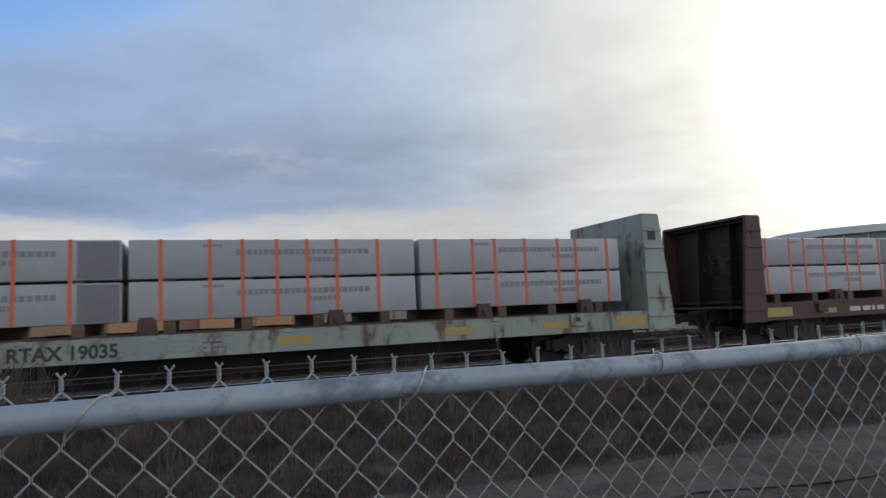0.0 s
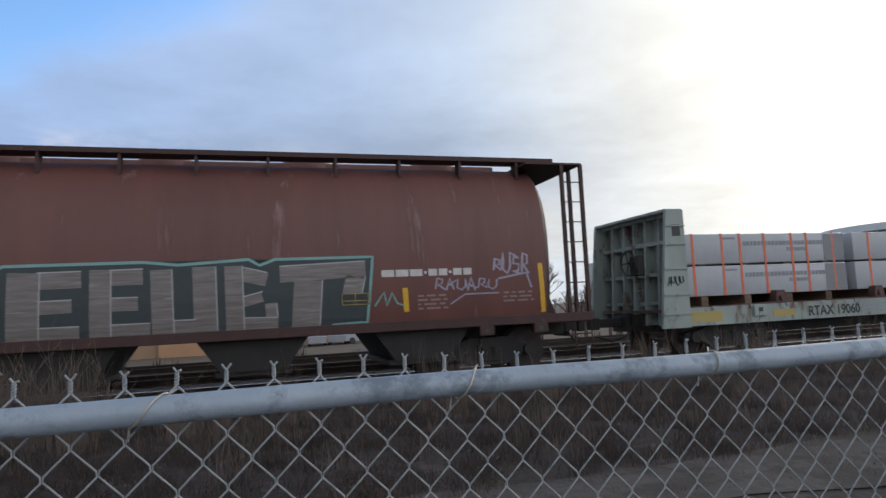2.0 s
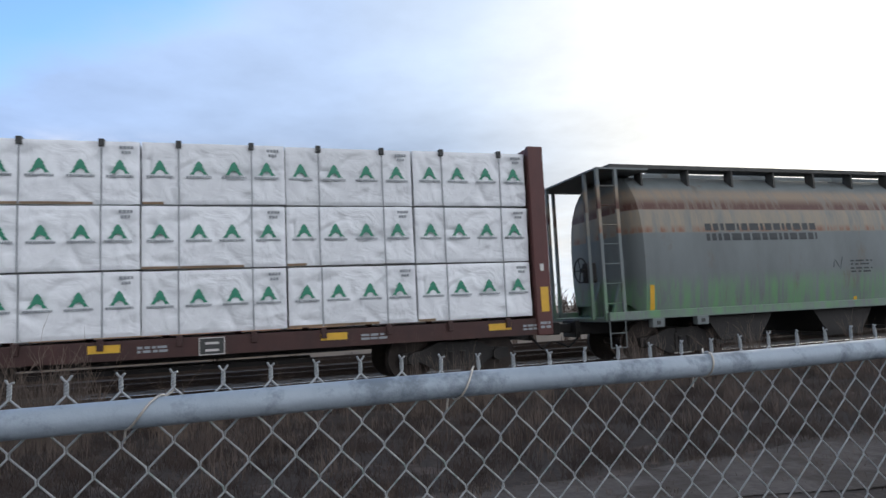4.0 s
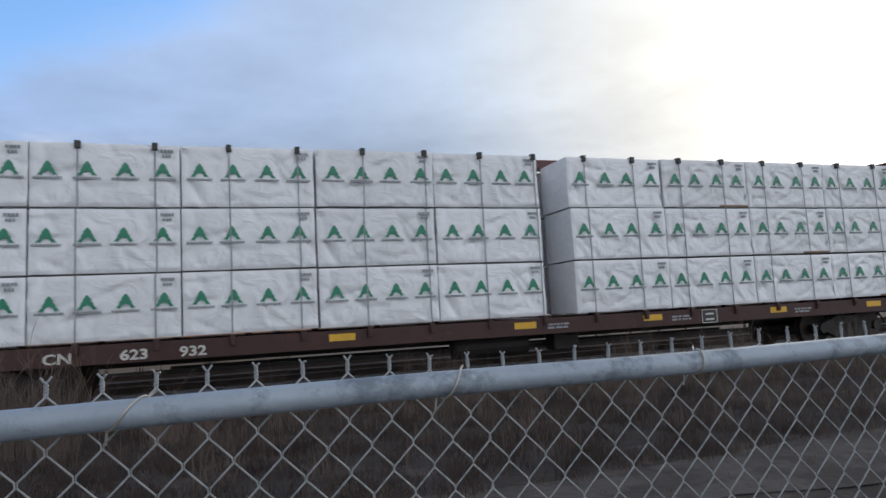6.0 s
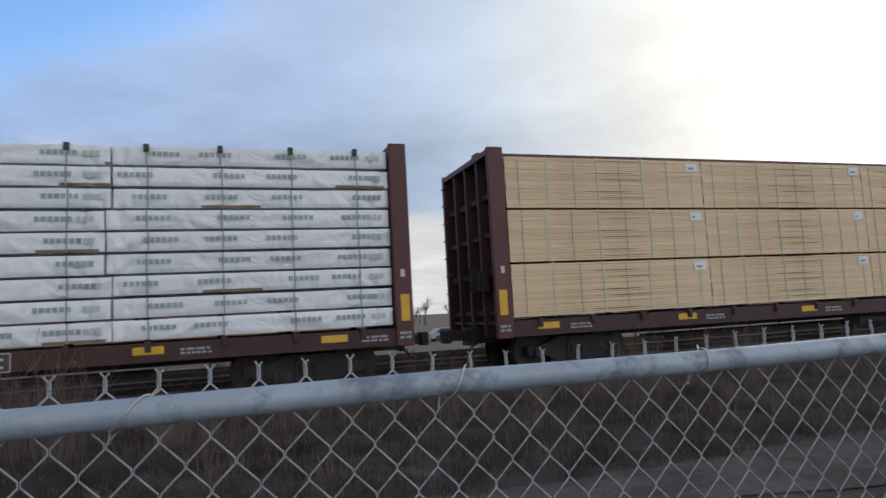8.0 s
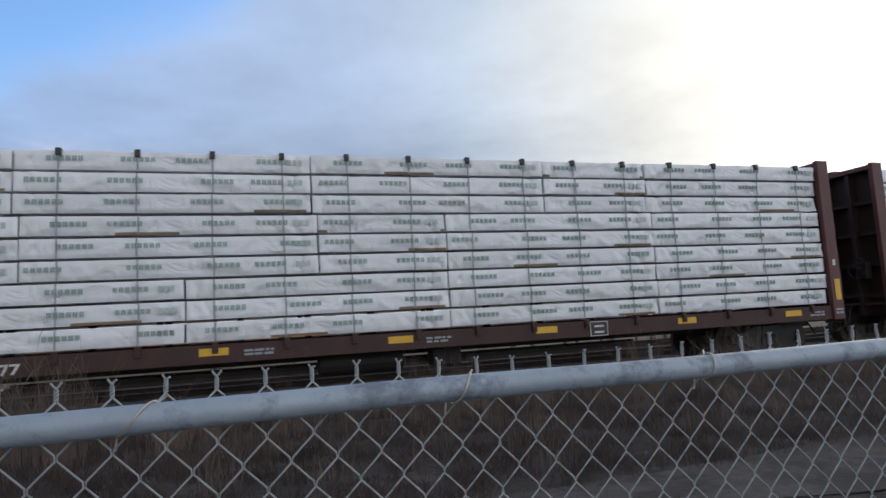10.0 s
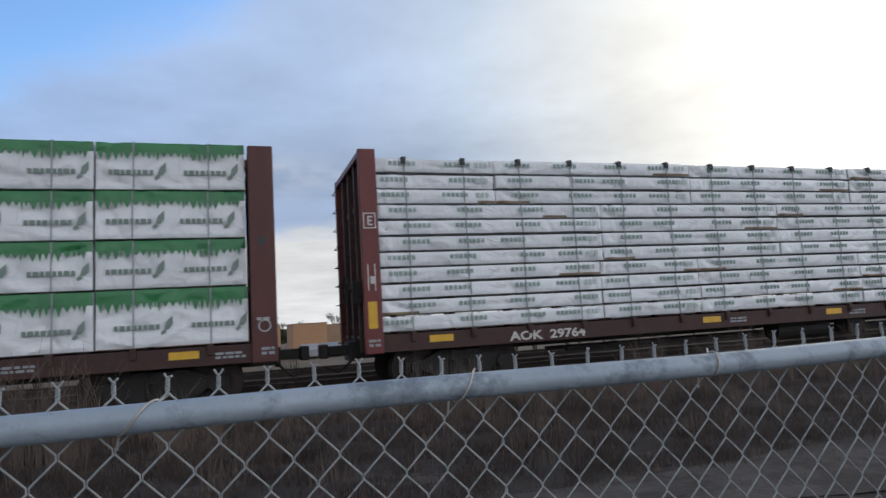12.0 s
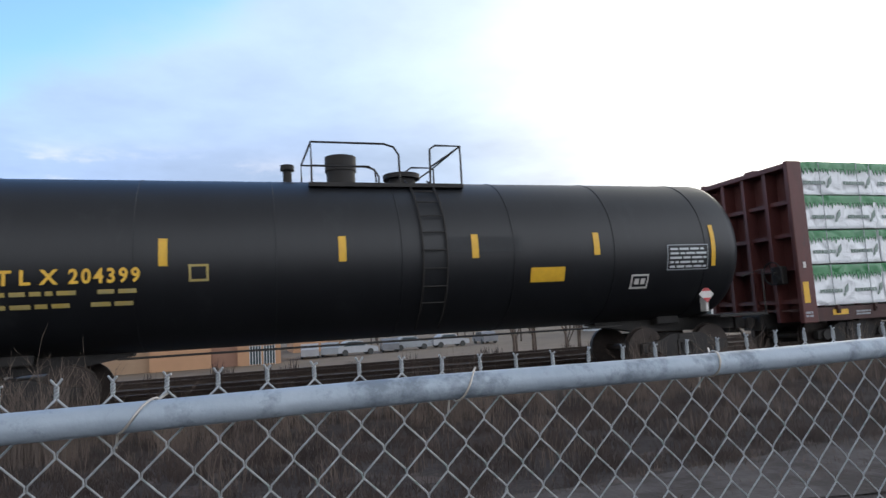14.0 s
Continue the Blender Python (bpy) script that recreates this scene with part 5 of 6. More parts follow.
def stencil_lines(car, x0, x1, zs, mat, seed, h=0.05):
    rng = random.Random(seed)
    st = []
    for z in zs:
        x = x0
        while x < x1 - 0.05:
            w = rng.uniform(0.06, 0.28)
            st.append(([(x, z), (min(x + w, x1), z)], h))
            x += w + 0.06
    paint_part(car, mat, "stencil_line", st, lift=0.007)


def decorate_brown_hopper(car):
    outline = [(-2.52, 1.10), (-2.30, 1.10), (-2.33, 1.48), (-2.55, 1.48), (-2.52, 2.22), (-2.22, 2.35), (-0.2, 2.37), (0.35, 2.31), (1.50, 2.38), (1.68, 2.27), (1.95, 2.37),
               (3.70, 2.38), (3.62, 1.57), (3.58, 1.18), (2.95, 1.16), (2.92, 1.07)]
    paint_part(car, "graffiti_dark", "graffiti_shadow", patches=[[(-2.5, 1.08)] + outline[1:]], label="dark teal graffiti shadow", lift=0.004)
    def bar(x0, z0, x1, z1, w):
        return ([(x0, z0), (x1, z1)], w)
    letters = [bar(-1.98, 1.10, -1.94, 2.24, 0.46), bar(-1.75, 2.10, -1.12, 2.11, 0.27), bar(-1.75, 1.67, -1.26, 1.68, 0.21), bar(-1.76, 1.23, -1.16, 1.23, 0.24),
               bar(-0.86, 1.10, -0.84, 2.26, 0.32), bar(-0.70, 2.12, -0.20, 2.13, 0.26), bar(-0.70, 1.68, -0.28, 1.68, 0.22), bar(-0.70, 1.23, -0.10, 1.23, 0.24),
               bar(0.10, 1.10, 0.08, 2.24, 0.34), bar(0.78, 1.10, 0.76, 2.27, 0.38), bar(0.26, 1.24, 0.62, 1.24, 0.27),
               bar(1.26, 1.10, 1.24, 2.27, 0.30), bar(1.40, 2.12, 1.80, 2.02, 0.25), bar(1.40, 1.64, 1.72, 1.72, 0.18), bar(1.38, 1.24, 1.98, 1.22, 0.25), bar(1.88, 1.34, 1.86, 1.60, 0.2),
               bar(2.02, 2.10, 3.56, 2.16, 0.29), bar(2.46, 1.10, 2.52, 1.98, 0.50), bar(3.28, 1.62, 3.38, 2.02, 0.36)]
    paint_part(car, "graffiti_silver", "graffiti_letter", strokes=letters, label="scratched silver graffiti fill", lift=0.009)
    for pts, w in letters:
        (x0, z0), (x1, z1) = pts
        dx, dz = (w / 2, 0) if abs(z1 - z0) > abs(x1 - x0) else (0, w / 2)
        paint_part(car, "graffiti_pale", "graffiti_highlight", strokes=[([(x0 + dx, z0 + dz), (x1 + dx, z1 + dz)], 0.022)], lift=0.013)
    paint_part(car, "graffiti_teal", "graffiti_outline", strokes=[(outline, 0.05)], label="teal graffiti outline", lift=0.011)
    x = 3.86
    st = []
    for k, w in enumerate((0.24, 0.24, 0.24, 0.05, 0.17, 0.17, 0.05, 0.17, 0.17)):       # web address as plain shapes
        st.append(([(x, 2.06), (x + w, 2.06)], 0.13 if w > 0.1 else 0.05))
        x += w + 0.035
    paint_part(car, "white_paint", "lettering_bar", strokes=st, lift=0.007)
    for k, c in enumerate("CN"):
        stencil(c, 0.30, "white_paint", car, -6.46 + 0.28 * k, -1.562, 1.94, 1.1)
    for k, c in enumerate("376552"):
        stencil(c, 0.30, "white_paint", car, -5.72 + 0.29 * k, -1.562, 1.94, 1.1)
    stencil_lines(car, -6.45, -4.1, (1.56, 1.44), "graffiti_dust", 2, 0.045)
    stencil_lines(car, 4.55, 5.15, (1.62, 1.54, 1.46, 1.38), "graffiti_dust", 3, 0.035)
    stencil_lines(car, 6.3, 6.95, (1.62, 1.54, 1.46), "graffiti_dust", 4, 0.035)
    for pts in ([(-6.74, 2.2), (-6.86, 1.3)], [(-3.97, 1.7), (-4.12, 1.3)], [(4.30, 1.78), (4.33, 1.33)], [(7.1, 2.18), (7.17, 1.2)]):
        paint_part(car, "yellow", "reflector", strokes=[(pts, 0.10)], label="yellow reflector strip", lift=0.008)
    paint_part(car, "graffiti_lilac", "spray_tag", strokes=[(scribble(4.9, 6.2, 1.68, 1.95, 6, 1), 0.035), ([(5.2, 1.44), (5.5, 1.62), (6.2, 1.62)], 0.03), (scribble(6.1, 6.9, 1.95, 2.42, 4, 2), 0.05), ([(6.2, 1.9), (6.8, 2.0), (6.9, 1.7)], 0.04)], lift=0.008)
    paint_part(car, "graffiti_teal", "spray_tag", strokes=[([(3.72, 1.46), (3.9, 1.72), (3.95, 1.46), (4.05, 1.7), (4.15, 1.5), (4.28, 1.46)], 0.03), (scribble(-3.3, -2.75, 1.45, 1.72, 3, 5), 0.035), ([(-3.25, 1.42), (-2.7, 1.42)], 0.03)], lift=0.008)
    paint_part(car, "graffiti_dust", "symbol", strokes=[([(-3.1, 1.98), (-2.88, 1.98), (-2.88, 2.18), (-3.1, 2.18), (-3.1, 1.98)], 0.02), ([(-3.02, 2.05), (-2.96, 2.12)], 0.05)], lift=0.008)
    paint_part(car, "black_paint", "data_panel", patches=[[(3.1, 1.5), (3.62, 1.5), (3.62, 1.72), (3.1, 1.72)]], lift=0.015)
    paint_part(car, "faded_yellow", "panel_line", strokes=[([(3.12, 1.51), (3.6, 1.51), (3.6, 1.71), (3.12, 1.71), (3.12, 1.51)], 0.012), ([(3.36, 1.51), (3.36, 1.71)], 0.012), ([(3.15, 1.58), (3.56, 1.58)], 0.012)], lift=0.019)


def decorate_grey_hopper(car):
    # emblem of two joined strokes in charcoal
    def bend(c, r, a0, a1, n=7):
        return [(c[0] + r * math.cos(radians(a0 + (a1 - a0) * i / n)), c[1] + r * math.sin(radians(a0 + (a1 - a0) * i / n))) for i in range(n + 1)]
    line = [(4.48, 3.28)] + bend((3.28, 3.08), 0.2, 90, 180) + bend((3.28, 2.36), 0.2, 180, 270) + bend((4.72, 2.36), 0.2, -90, 0) + bend((5.12, 3.08), 0.2, 180, 62) + \
        [(6.30, 2.30)] + bend((6.52, 2.34), 0.2, 232, 360) + [(6.74, 3.36)]
    paint_part(car, "emblem", "painted_emblem", strokes=[(line, 0.235)], label="large charcoal painted emblem", lift=0.006)
    # sprayed background, then letters
    paint_part(car, "black_paint", "graffiti_shadow", patches=[[(-0.15, 1.07), (-0.15, 1.36), (0.42, 1.46), (0.50, 1.98), (0.78, 2.10), (1.28, 1.96), (1.40, 1.80), (1.62, 2.06), (1.95, 2.17), (2.10, 2.0), (2.3, 2.12),
                                                               (2.62, 1.7), (2.78, 2.06), (3.2, 1.95), (3.40, 2.02), (3.60, 1.84), (3.98, 2.06), (4.25, 2.02), (4.48, 1.90), (4.52, 1.42), (4.66, 1.07)]], lift=0.008)
    reds = [[(0.58, 1.46), (0.66, 1.92), (0.88, 2.02), (1.0, 1.8), (0.92, 1.46)], [(1.05, 1.88), (1.28, 1.86), (1.36, 1.66), (1.0, 1.46), (1.28, 1.44), (0.95, 1.40)], [(2.80, 1.55), (2.82, 1.98), (3.12, 1.92), (3.06, 1.52)],
            [(3.62, 1.46), (3.66, 1.74), (3.96, 1.98), (4.12, 1.78), (4.30, 1.98), (4.42, 1.86), (4.46, 1.46), (4.62, 1.10), (3.62, 1.10)]]
    greys = [[(1.42, 1.42), (1.52, 1.96), (1.74, 1.98), (1.70, 1.42)], [(1.78, 1.46), (1.84, 2.06), (2.06, 1.98), (2.02, 1.46)], [(3.14, 1.55), (3.2, 1.84), (3.36, 1.88), (3.5, 1.7), (3.4, 1.46)]]
    pinks = [[(1.5, 1.10), (1.62, 1.40), (2.14, 1.42), (2.12, 1.92), (2.36, 2.04), (2.72, 1.46), (2.82, 1.10)], [(3.0, 1.12), (3.55, 1.12), (3.5, 1.36), (3.1, 1.40)]]
    pale = [[(0.0, 1.10), (0.0, 1.28), (0.5, 1.40), (1.5, 1.38), (1.42, 1.10)], [(2.86, 1.12), (2.9, 1.40), (3.1, 1.40), (3.0, 1.12)]]
    paint_part(car, "graffiti_red", "graffiti_letter", patches=reds, label="faded red graffiti letter shapes", lift=0.012)
    paint_part(car, "graffiti_grey", "graffiti_letter", patches=greys + pale, label="grey graffiti letter shapes", lift=0.012)
    paint_part(car, "graffiti_pink", "graffiti_letter", patches=pinks, label="pale pink graffiti letter shapes", lift=0.012)
    edges = [([*q, q[0]], 0.030) for q in reds + greys + pinks + pale]
    paint_part(car, "black_paint", "graffiti_outline", strokes=edges, label="black graffiti outline", lift=0.016)
    shine = [([(0.74, 1.88), (0.72, 1.60)], 0.05), ([(1.58, 1.90), (1.54, 1.55)], 0.045), ([(1.92, 1.98), (1.88, 1.62)], 0.045), ([(2.34, 1.92), (2.20, 1.55)], 0.06), ([(2.90, 1.90), (2.88, 1.66)], 0.04),
             ([(3.76, 1.72), (3.98, 1.90)], 0.05), ([(4.22, 1.82), (4.34, 1.90)], 0.05), ([(0.1, 1.20), (0.9, 1.24)], 0.05), ([(3.8, 1.22), (4.4, 1.18)], 0.06)]
    paint_part(car, "graffiti_pale", "graffiti_highlight", strokes=shine, lift=0.018)
    notches = [[(0.78, 1.72), (0.90, 1.62), (0.80, 1.54)], [(1.95, 1.30), (2.12, 1.12), (1.86, 1.12)], [(0.5, 1.26), (0.62, 1.12), (0.42, 1.12)], [(2.36, 1.72), (2.46, 1.56), (2.30, 1.56)], [(3.85, 1.66), (4.12, 1.58), (3.88, 1.54)], [(4.0, 1.40), (4.3, 1.36), (4.02, 1.30)], [(3.28, 1.30), (3.4, 1.13), (3.2, 1.13)]]
    paint_part(car, "graffiti_dark", "graffiti_notch", patches=notches, lift=0.017)
    for x, z0, z1 in ((7.32, 1.1, 1.9), (4.95, 1.06, 1.25), (-1.3, 1.06, 1.24), (-7.1, 1.1, 1.7)):
        paint_part(car, "yellow", "reflector", strokes=[([(x, z0), (x - 0.02, z1)], 0.11)], label="yellow reflector strip", lift=0.010)
    paint_part(car, "black_paint", "data_panel", patches=[[(6.06, 1.62), (6.66, 1.62), (6.66, 1.88), (6.06, 1.88)]], lift=0.012)
    paint_part(car, "white_paint", "panel_line", strokes=[([(6.07, 1.63), (6.65, 1.63), (6.65, 1.87), (6.07, 1.87), (6.07, 1.63)], 0.018), ([(6.36, 1.63), (6.36, 1.87)], 0.018), ([(6.1, 1.70), (6.62, 1.70)], 0.012)], lift=0.016)
    paint_part(car, "emblem", "spray_tag", strokes=[([(-2.0, 1.95), (-1.95, 2.15), (-1.78, 1.92), (-1.7, 2.2)], 0.025)], lift=0.01)
    stencil_lines(car, -1.45, -0.75, (2.10, 2.02, 1.92, 1.84), "emblem", 8, 0.04)
    stencil_lines(car, -5.6, -2.4, (2.95, 2.72), "emblem", 9, 0.16)


# ------------------------------------------------------------------ plants and distance
def build_grass():
    rng = np.random.default_rng(5)

    def field(n, x0, x1, y0, y1, h0, h1, w, clump, name, label, mat, lean=0.35):
        cx, cy = rng.uniform(x0, x1, n // clump + 1), rng.uniform(y0, y1, n // clump + 1)
        idx = rng.integers(0, len(cx), n)
        x, y = cx[idx] + rng.normal(0, 0.11, n), cy[idx] + rng.normal(0, 0.11, n)
        hh = rng.uniform(h0, h1, n) * (0.6 + 0.4 * rng.random(len(cx))[idx])
        ang, ln = rng.uniform(0, 2 * np.pi, n), rng.uniform(0, lean, n)
        dx, dy = np.cos(ang) * ln * hh, np.sin(ang) * ln * hh
        verts, faces = [], []
        for i in range(n):
            z = ground_z(x[i], y[i]) - 0.02
            b = len(verts)
            ww = w * (0.6 + 0.8 * ((i * 7919) % 97) / 97)
            verts += [(x[i] - ww, y[i], z), (x[i] + ww, y[i], z), (x[i] + dx[i] * 0.35 + ww * 0.8, y[i] + dy[i] * 0.35, z + hh[i] * 0.6), (x[i] + dx[i] * 0.35 - ww * 0.8, y[i] + dy[i] * 0.35, z + hh[i] * 0.6), (x[i] + dx[i], y[i] + dy[i], z + hh[i])]
            faces += [(b, b + 1, b + 2, b + 3), (b + 3, b + 2, b + 4)]
        me = bpy.data.meshes.new(name)
        me.from_pydata(verts, [], faces)
        me.materials.append(M[mat])
        tagged(new(name, me), label, "grass", kind="stuff")
    field(56000, -5, 17, 5.6, 11.3, 0.06, 0.26, 0.0036, 34, "dry_grass", "short dry brown grass on the verge", "dry_grass", 1.1)
    field(4200, -7, 24, 6.6, 11.2, 0.20, 0.5, 0.0036, 16, "tall_dry_grass", "tall straw-coloured dead grass stalks", "straw", 0.6)
    field(6500, -2, 14, 3.8, 6.4, 0.03, 0.12, 0.004, 16, "sparse_grass", "sparse dead grass along the gravel", "straw", 1.2)
    field(11000, -9, 30, 9.9, 11.6, 0.20, 0.60, 0.0032, 30, "trackside_weeds", "dark dead weeds at the foot of the ballast", "twig", 0.35)
    for x0, x1, n in ((-4.6, -2.0, 1500), (-5.6, -4.4, 500), (2.9, 4.2, 200), (6.6, 8.0, 220), (9.0, 10.4, 420), (12.4, 13.6, 200)):
        field(n, x0, x1, 10.0, 11.1, 0.5, 1.4, 0.0030, 12, "dead_stalks", "tall dead brown weed stalks beside the track", "stalk", 0.22)
    field(12000, -30, 70, 24.2, 36.0, 0.3, 0.9, 0.008, 30, "far_weeds", "brown dead weeds beyond the track", "dry_grass", 0.3)


def weed_mesh(seed, height, n, spread=0.25):
    """A dead branching weed: stalks that fork a few times."""
    rng = random.Random(seed)
    bm = bmesh.new()

    def grow(p, d, length, r, depth):
        q = p + d * length
        tube(bm, p, q, r, 4, r * 0.6)
        if depth:
            for _ in range(rng.choice((1, 2, 2, 3))):
                nd = (d + Vector((rng.uniform(-1, 1), rng.uniform(-1, 1), rng.uniform(-0.1, 0.5))) * 0.55).normalized()
                grow(p + d * length * rng.uniform(0.55, 1.0), nd, length * rng.uniform(0.45, 0.75), r * 0.6, depth - 1)
    for _ in range(n):
        d = Vector((rng.uniform(-spread, spread), rng.uniform(-spread, spread), 1)).normalized()
        grow(Vector((rng.uniform(-0.15, 0.15), rng.uniform(-0.15, 0.15), -0.05)), d, height * rng.uniform(0.35, 0.6), 0.006, 3)
    return mesh_of("weed", bm, "twig")


def build_weeds():
    spots = ((-2.6, 10.4, 1.5, 0), (-2.2, 10.9, 1.4, 1), (-3.1, 10.7, 1.5, 2), (-1.8, 10.6, 1.2, 3), (-3.6, 10.5, 1.4, 1), (3.2, 10.8, 1.1, 0), (3.6, 10.5, 1.2, 3), (7.0, 10.6, 1.0, 2), (7.6, 10.9, 1.2, 1),
             (9.4, 10.7, 1.3, 0), (9.9, 10.5, 1.5, 3), (11.2, 10.8, 1.0, 2), (0.6, 10.9, 0.9, 1), (1.6, 10.7, 0.8, 0), (5.2, 10.9, 0.9, 3), (13.0, 10.8, 1.2, 1), (15.5, 10.6, 1.1, 2), (-0.9, 10.8, 1.0, 2), (-2.9, 10.2, 1.3, 0), (-3.3, 10.3, 1.6, 3), (-2.4, 10.2, 1.1, 2), (-3.9, 10.4, 1.5, 0), (-2.7, 10.8, 1.6, 1), (4.0, 10.9, 0.9, 2), (8.4, 10.8, 1.0, 0))
    for x, y, h, v in spots:
        me = shared(MESHES, ("weed", v), lambda: weed_mesh(v + 3, 1.0, 5))
        w = put("dead_weed", me, None, Matrix.Translation((x, y, ground_z(x, y))) @ Matrix.Rotation(x * 2.7, 4, "Z") @ Matrix.Scale(h, 4))
        tagged(w, "bare brown branching dead weed beside the track", "weed", "dead weeds by the track")


def tree_mesh(seed, height, dense=5):
    rng = random.Random(seed)
    bm = bmesh.new()

    def grow(p, d, length, r, depth):
        q = p + d * length
        tube(bm, p, q, r, 5, r * 0.65)
        if depth:
            for k in range(3 if depth > 1 else 4):
                nd = (d + Vector((rng.uniform(-1, 1), rng.uniform(-1, 1), rng.uniform(-0.2, 0.6))) * 0.6).normalized()
                grow(p + d * length * rng.uniform(0.6, 1.0), nd, length * rng.uniform(0.5, 0.78), r * 0.58, depth - 1)
    grow(Vector((0, 0, 0)), Vector((0, 0, 1)), height * 0.35, height * 0.022, dense)
    return bm


def build_distance():
    # long low building, flat roofed, in orange and brown bays
    b = new("low_building")
    tagged(b, "long low flat-roofed building with orange and brown walls", "building")
    b.location = (0, 60, -1.4)
    for k, (x0, x1, mat, set_back) in enumerate(((-16, -7.0, "stucco_tan", 0.3), (-7.0, -2.1, "stucco", 0), (-2.1, 0.1, "stucco_dark", 0.6), (0.1, 3.8, "stucco", 0))):
        bm = bmesh.new()
        box(bm, x0, x1, set_back, 14, -0.6, 3.25 - 0.1 * (k % 2))
        part("wall", bm, mat, b, "orange rendered wall" if mat == "stucco" else "brown wall bay")
    bm = bmesh.new()
    box(bm, -16.1, 3.75, 0.7, 14, 3.15, 3.3)
    part("roof", bm, "pale_wall", b)
    for x in (1.15, 2.35):
        bm = bmesh.new()
        box(bm, x, x + 0.95, -0.02, 0.02, -0.25, 1.35)
        w = part("window", bm, "glass", b)
        bm = bmesh.new()
        for xx in (x - 0.05, x + 0.19, x + 0.43, x + 0.67, x + 0.91):
            box(bm, xx, xx + 0.06, -0.05, 0.0, -0.3, 1.4)
        part("window_frame", bm, "pale_wall", w)
    for x in (-3.6, -2.6, 2.0):
        bm = bmesh.new()
        box(bm, x, x + 0.9, 3, 4, 3.3, 3.9, 0.03)
        part("roof_unit", bm, "pale_wall", b, "grey roof ventilation unit")
    fb = new("far_building")
    tagged(fb, "plain flat-roofed orange block behind parked cars", "building")
    fb.location = (0, 82, -1.75)
    for x0, x1, mat, back in ((6.7, 10.9, "stucco", 0.0), (10.9, 13.4, "stucco_tan", 1.2)):
        bm = bmesh.new()
        box(bm, x0, x1, back, 10, -0.3, 3.5 - 0.15 * back)
        part("wall", bm, mat, fb)
    bm = bmesh.new()
    box(bm, 6.6, 11.0, -0.1, 10, 3.5, 3.62)
    part("roof", bm, "stucco_dark", fb)
    # pale block with rows of windows
    o = new("office_block")
    tagged(o, "pale office block with rows of dark windows", "building")
    o.location = (53, 80, -1.4)
    bm = bmesh.new()
    box(bm, 0, 20, 0, 12, -0.4, 8.8)
    part("wall", bm, "pale_wall", o)
    for r in range(3):
        for k in range(9):
            bm = bmesh.new()
            box(bm, 0.7 + 2.15 * k, 2.1 + 2.15 * k, -0.06, 0.02, 1.2 + 2.6 * r, 2.7 + 2.6 * r)
            part("window", bm, "glass", o)
    g = new("glazed_building")
    tagged(g, "rounded building with green-tinted glazing and pale roof edge", "building")
    g.location = (128, 92, -1.4)
    bm = bmesh.new()
    tube(bm, (0, 0, -0.4), (0, 0, 13.2), 17, 40)
    part("wall", bm, "green_glass", g)
    bm = bmesh.new()
    tube(bm, (0, 0, 13.2), (0, 0, 14.6), 18.5, 40, 17.5)
    part("roof", bm, "pale_wall", g)
    for k in range(28):
        a = 2 * math.pi * k / 28
        bm = bmesh.new()
        box(bm, 17 * math.cos(a) - 0.12, 17 * math.cos(a) + 0.12, 17 * math.sin(a) - 0.12, 17 * math.sin(a) + 0.12, -0.4, 13.2)
        part("mullion", bm, "pale_wall", g)
    # bare trees and an evergreen clump
    for v in range(3):
        MESHES["tree", v] = mesh_of("crown", tree_mesh(20 + v, 6.0), "bark")
    rng = random.Random(12)
    places = [(12.5, 84, 1.05), (15.2, 88, 1.0), (18.5, 92, 0.85), (21, 100, 0.9), (9.0, 95, 0.9), (26, 95, 0.8), (31, 90, 0.95), (35, 98, 0.85), (40, 90, 0.8), (45, 95, 0.9), (-12, 110, 0.8), (4, 110, 0.8), (7, 112, 0.9), (17, 110, 0.9), (24, 115, 1.0)]
    places += [(rng.uniform(-60, 140), rng.uniform(150, 260), rng.uniform(0.9, 1.5)) for _ in range(45)]
    for i, (x, y, k) in enumerate(places):
        t = put("bare_tree", MESHES["tree", i % 3], None, Matrix.Translation((x, y, -1.75)) @ Matrix.Rotation(i * 1.3, 4, "Z") @ Matrix.Scale(k, 4))
        tagged(t, "leafless grey-brown deciduous tree in the distance", "tree", "bare trees")
    bm = bmesh.new()
    rg = random.Random(4)
    for k in range(420):
        a, r = rg.uniform(0, 6.28), rg.uniform(0, 1) ** 0.5
        c = Vector((2.6 * r * math.cos(a), 2.0 * r * math.sin(a), 1.2 + 2.6 * rg.random() * (1 - 0.5 * r)))
        bmesh.ops.create_cone(bm, segments=4, radius1=0.28 * rg.uniform(0.6, 1.2), radius2=0, depth=0.7, matrix=Matrix.Translation(c) @ Euler((rg.uniform(-1, 1), rg.uniform(-1, 1), 0)).to_matrix().to_4x4())
    e = put("evergreen_bush", mesh_of("evergreen_bush", bm, "evergreen"), None, Matrix.Translation((5.2, 100, -1.75)))
    tagged(e, "dark evergreen bush behind the low building", "bush")
    # leafless thicket just beyond the track
    for v in range(3):
        MESHES["thicket", v] = mesh_of("thicket", tree_mesh(40 + v, 3.4, 5), "twig")
    for i, (x, y, k) in enumerate(((11.3, 25.5, 1.2), (12.7, 26.5, 1.25), (13.8, 25.5, 1.05), (15.0, 26.5, 1.1), (16.6, 27, 1.1), (18.2, 26.5, 1.0), (20.2, 27, 1.0), (22.6, 28, 0.95), (25.5, 27, 1.0), (28.5, 28, 0.95))):
        for j in range(2):
            t = put("bare_shrub", MESHES["thicket", (i + j) % 3], None, Matrix.Translation((x + 0.3 * j, y + 0.4 * j, -0.7)) @ Matrix.Rotation(i * 1.1 + j * 2, 4, "Z") @ Matrix.Scale(k * (1 - 0.25 * j), 4))
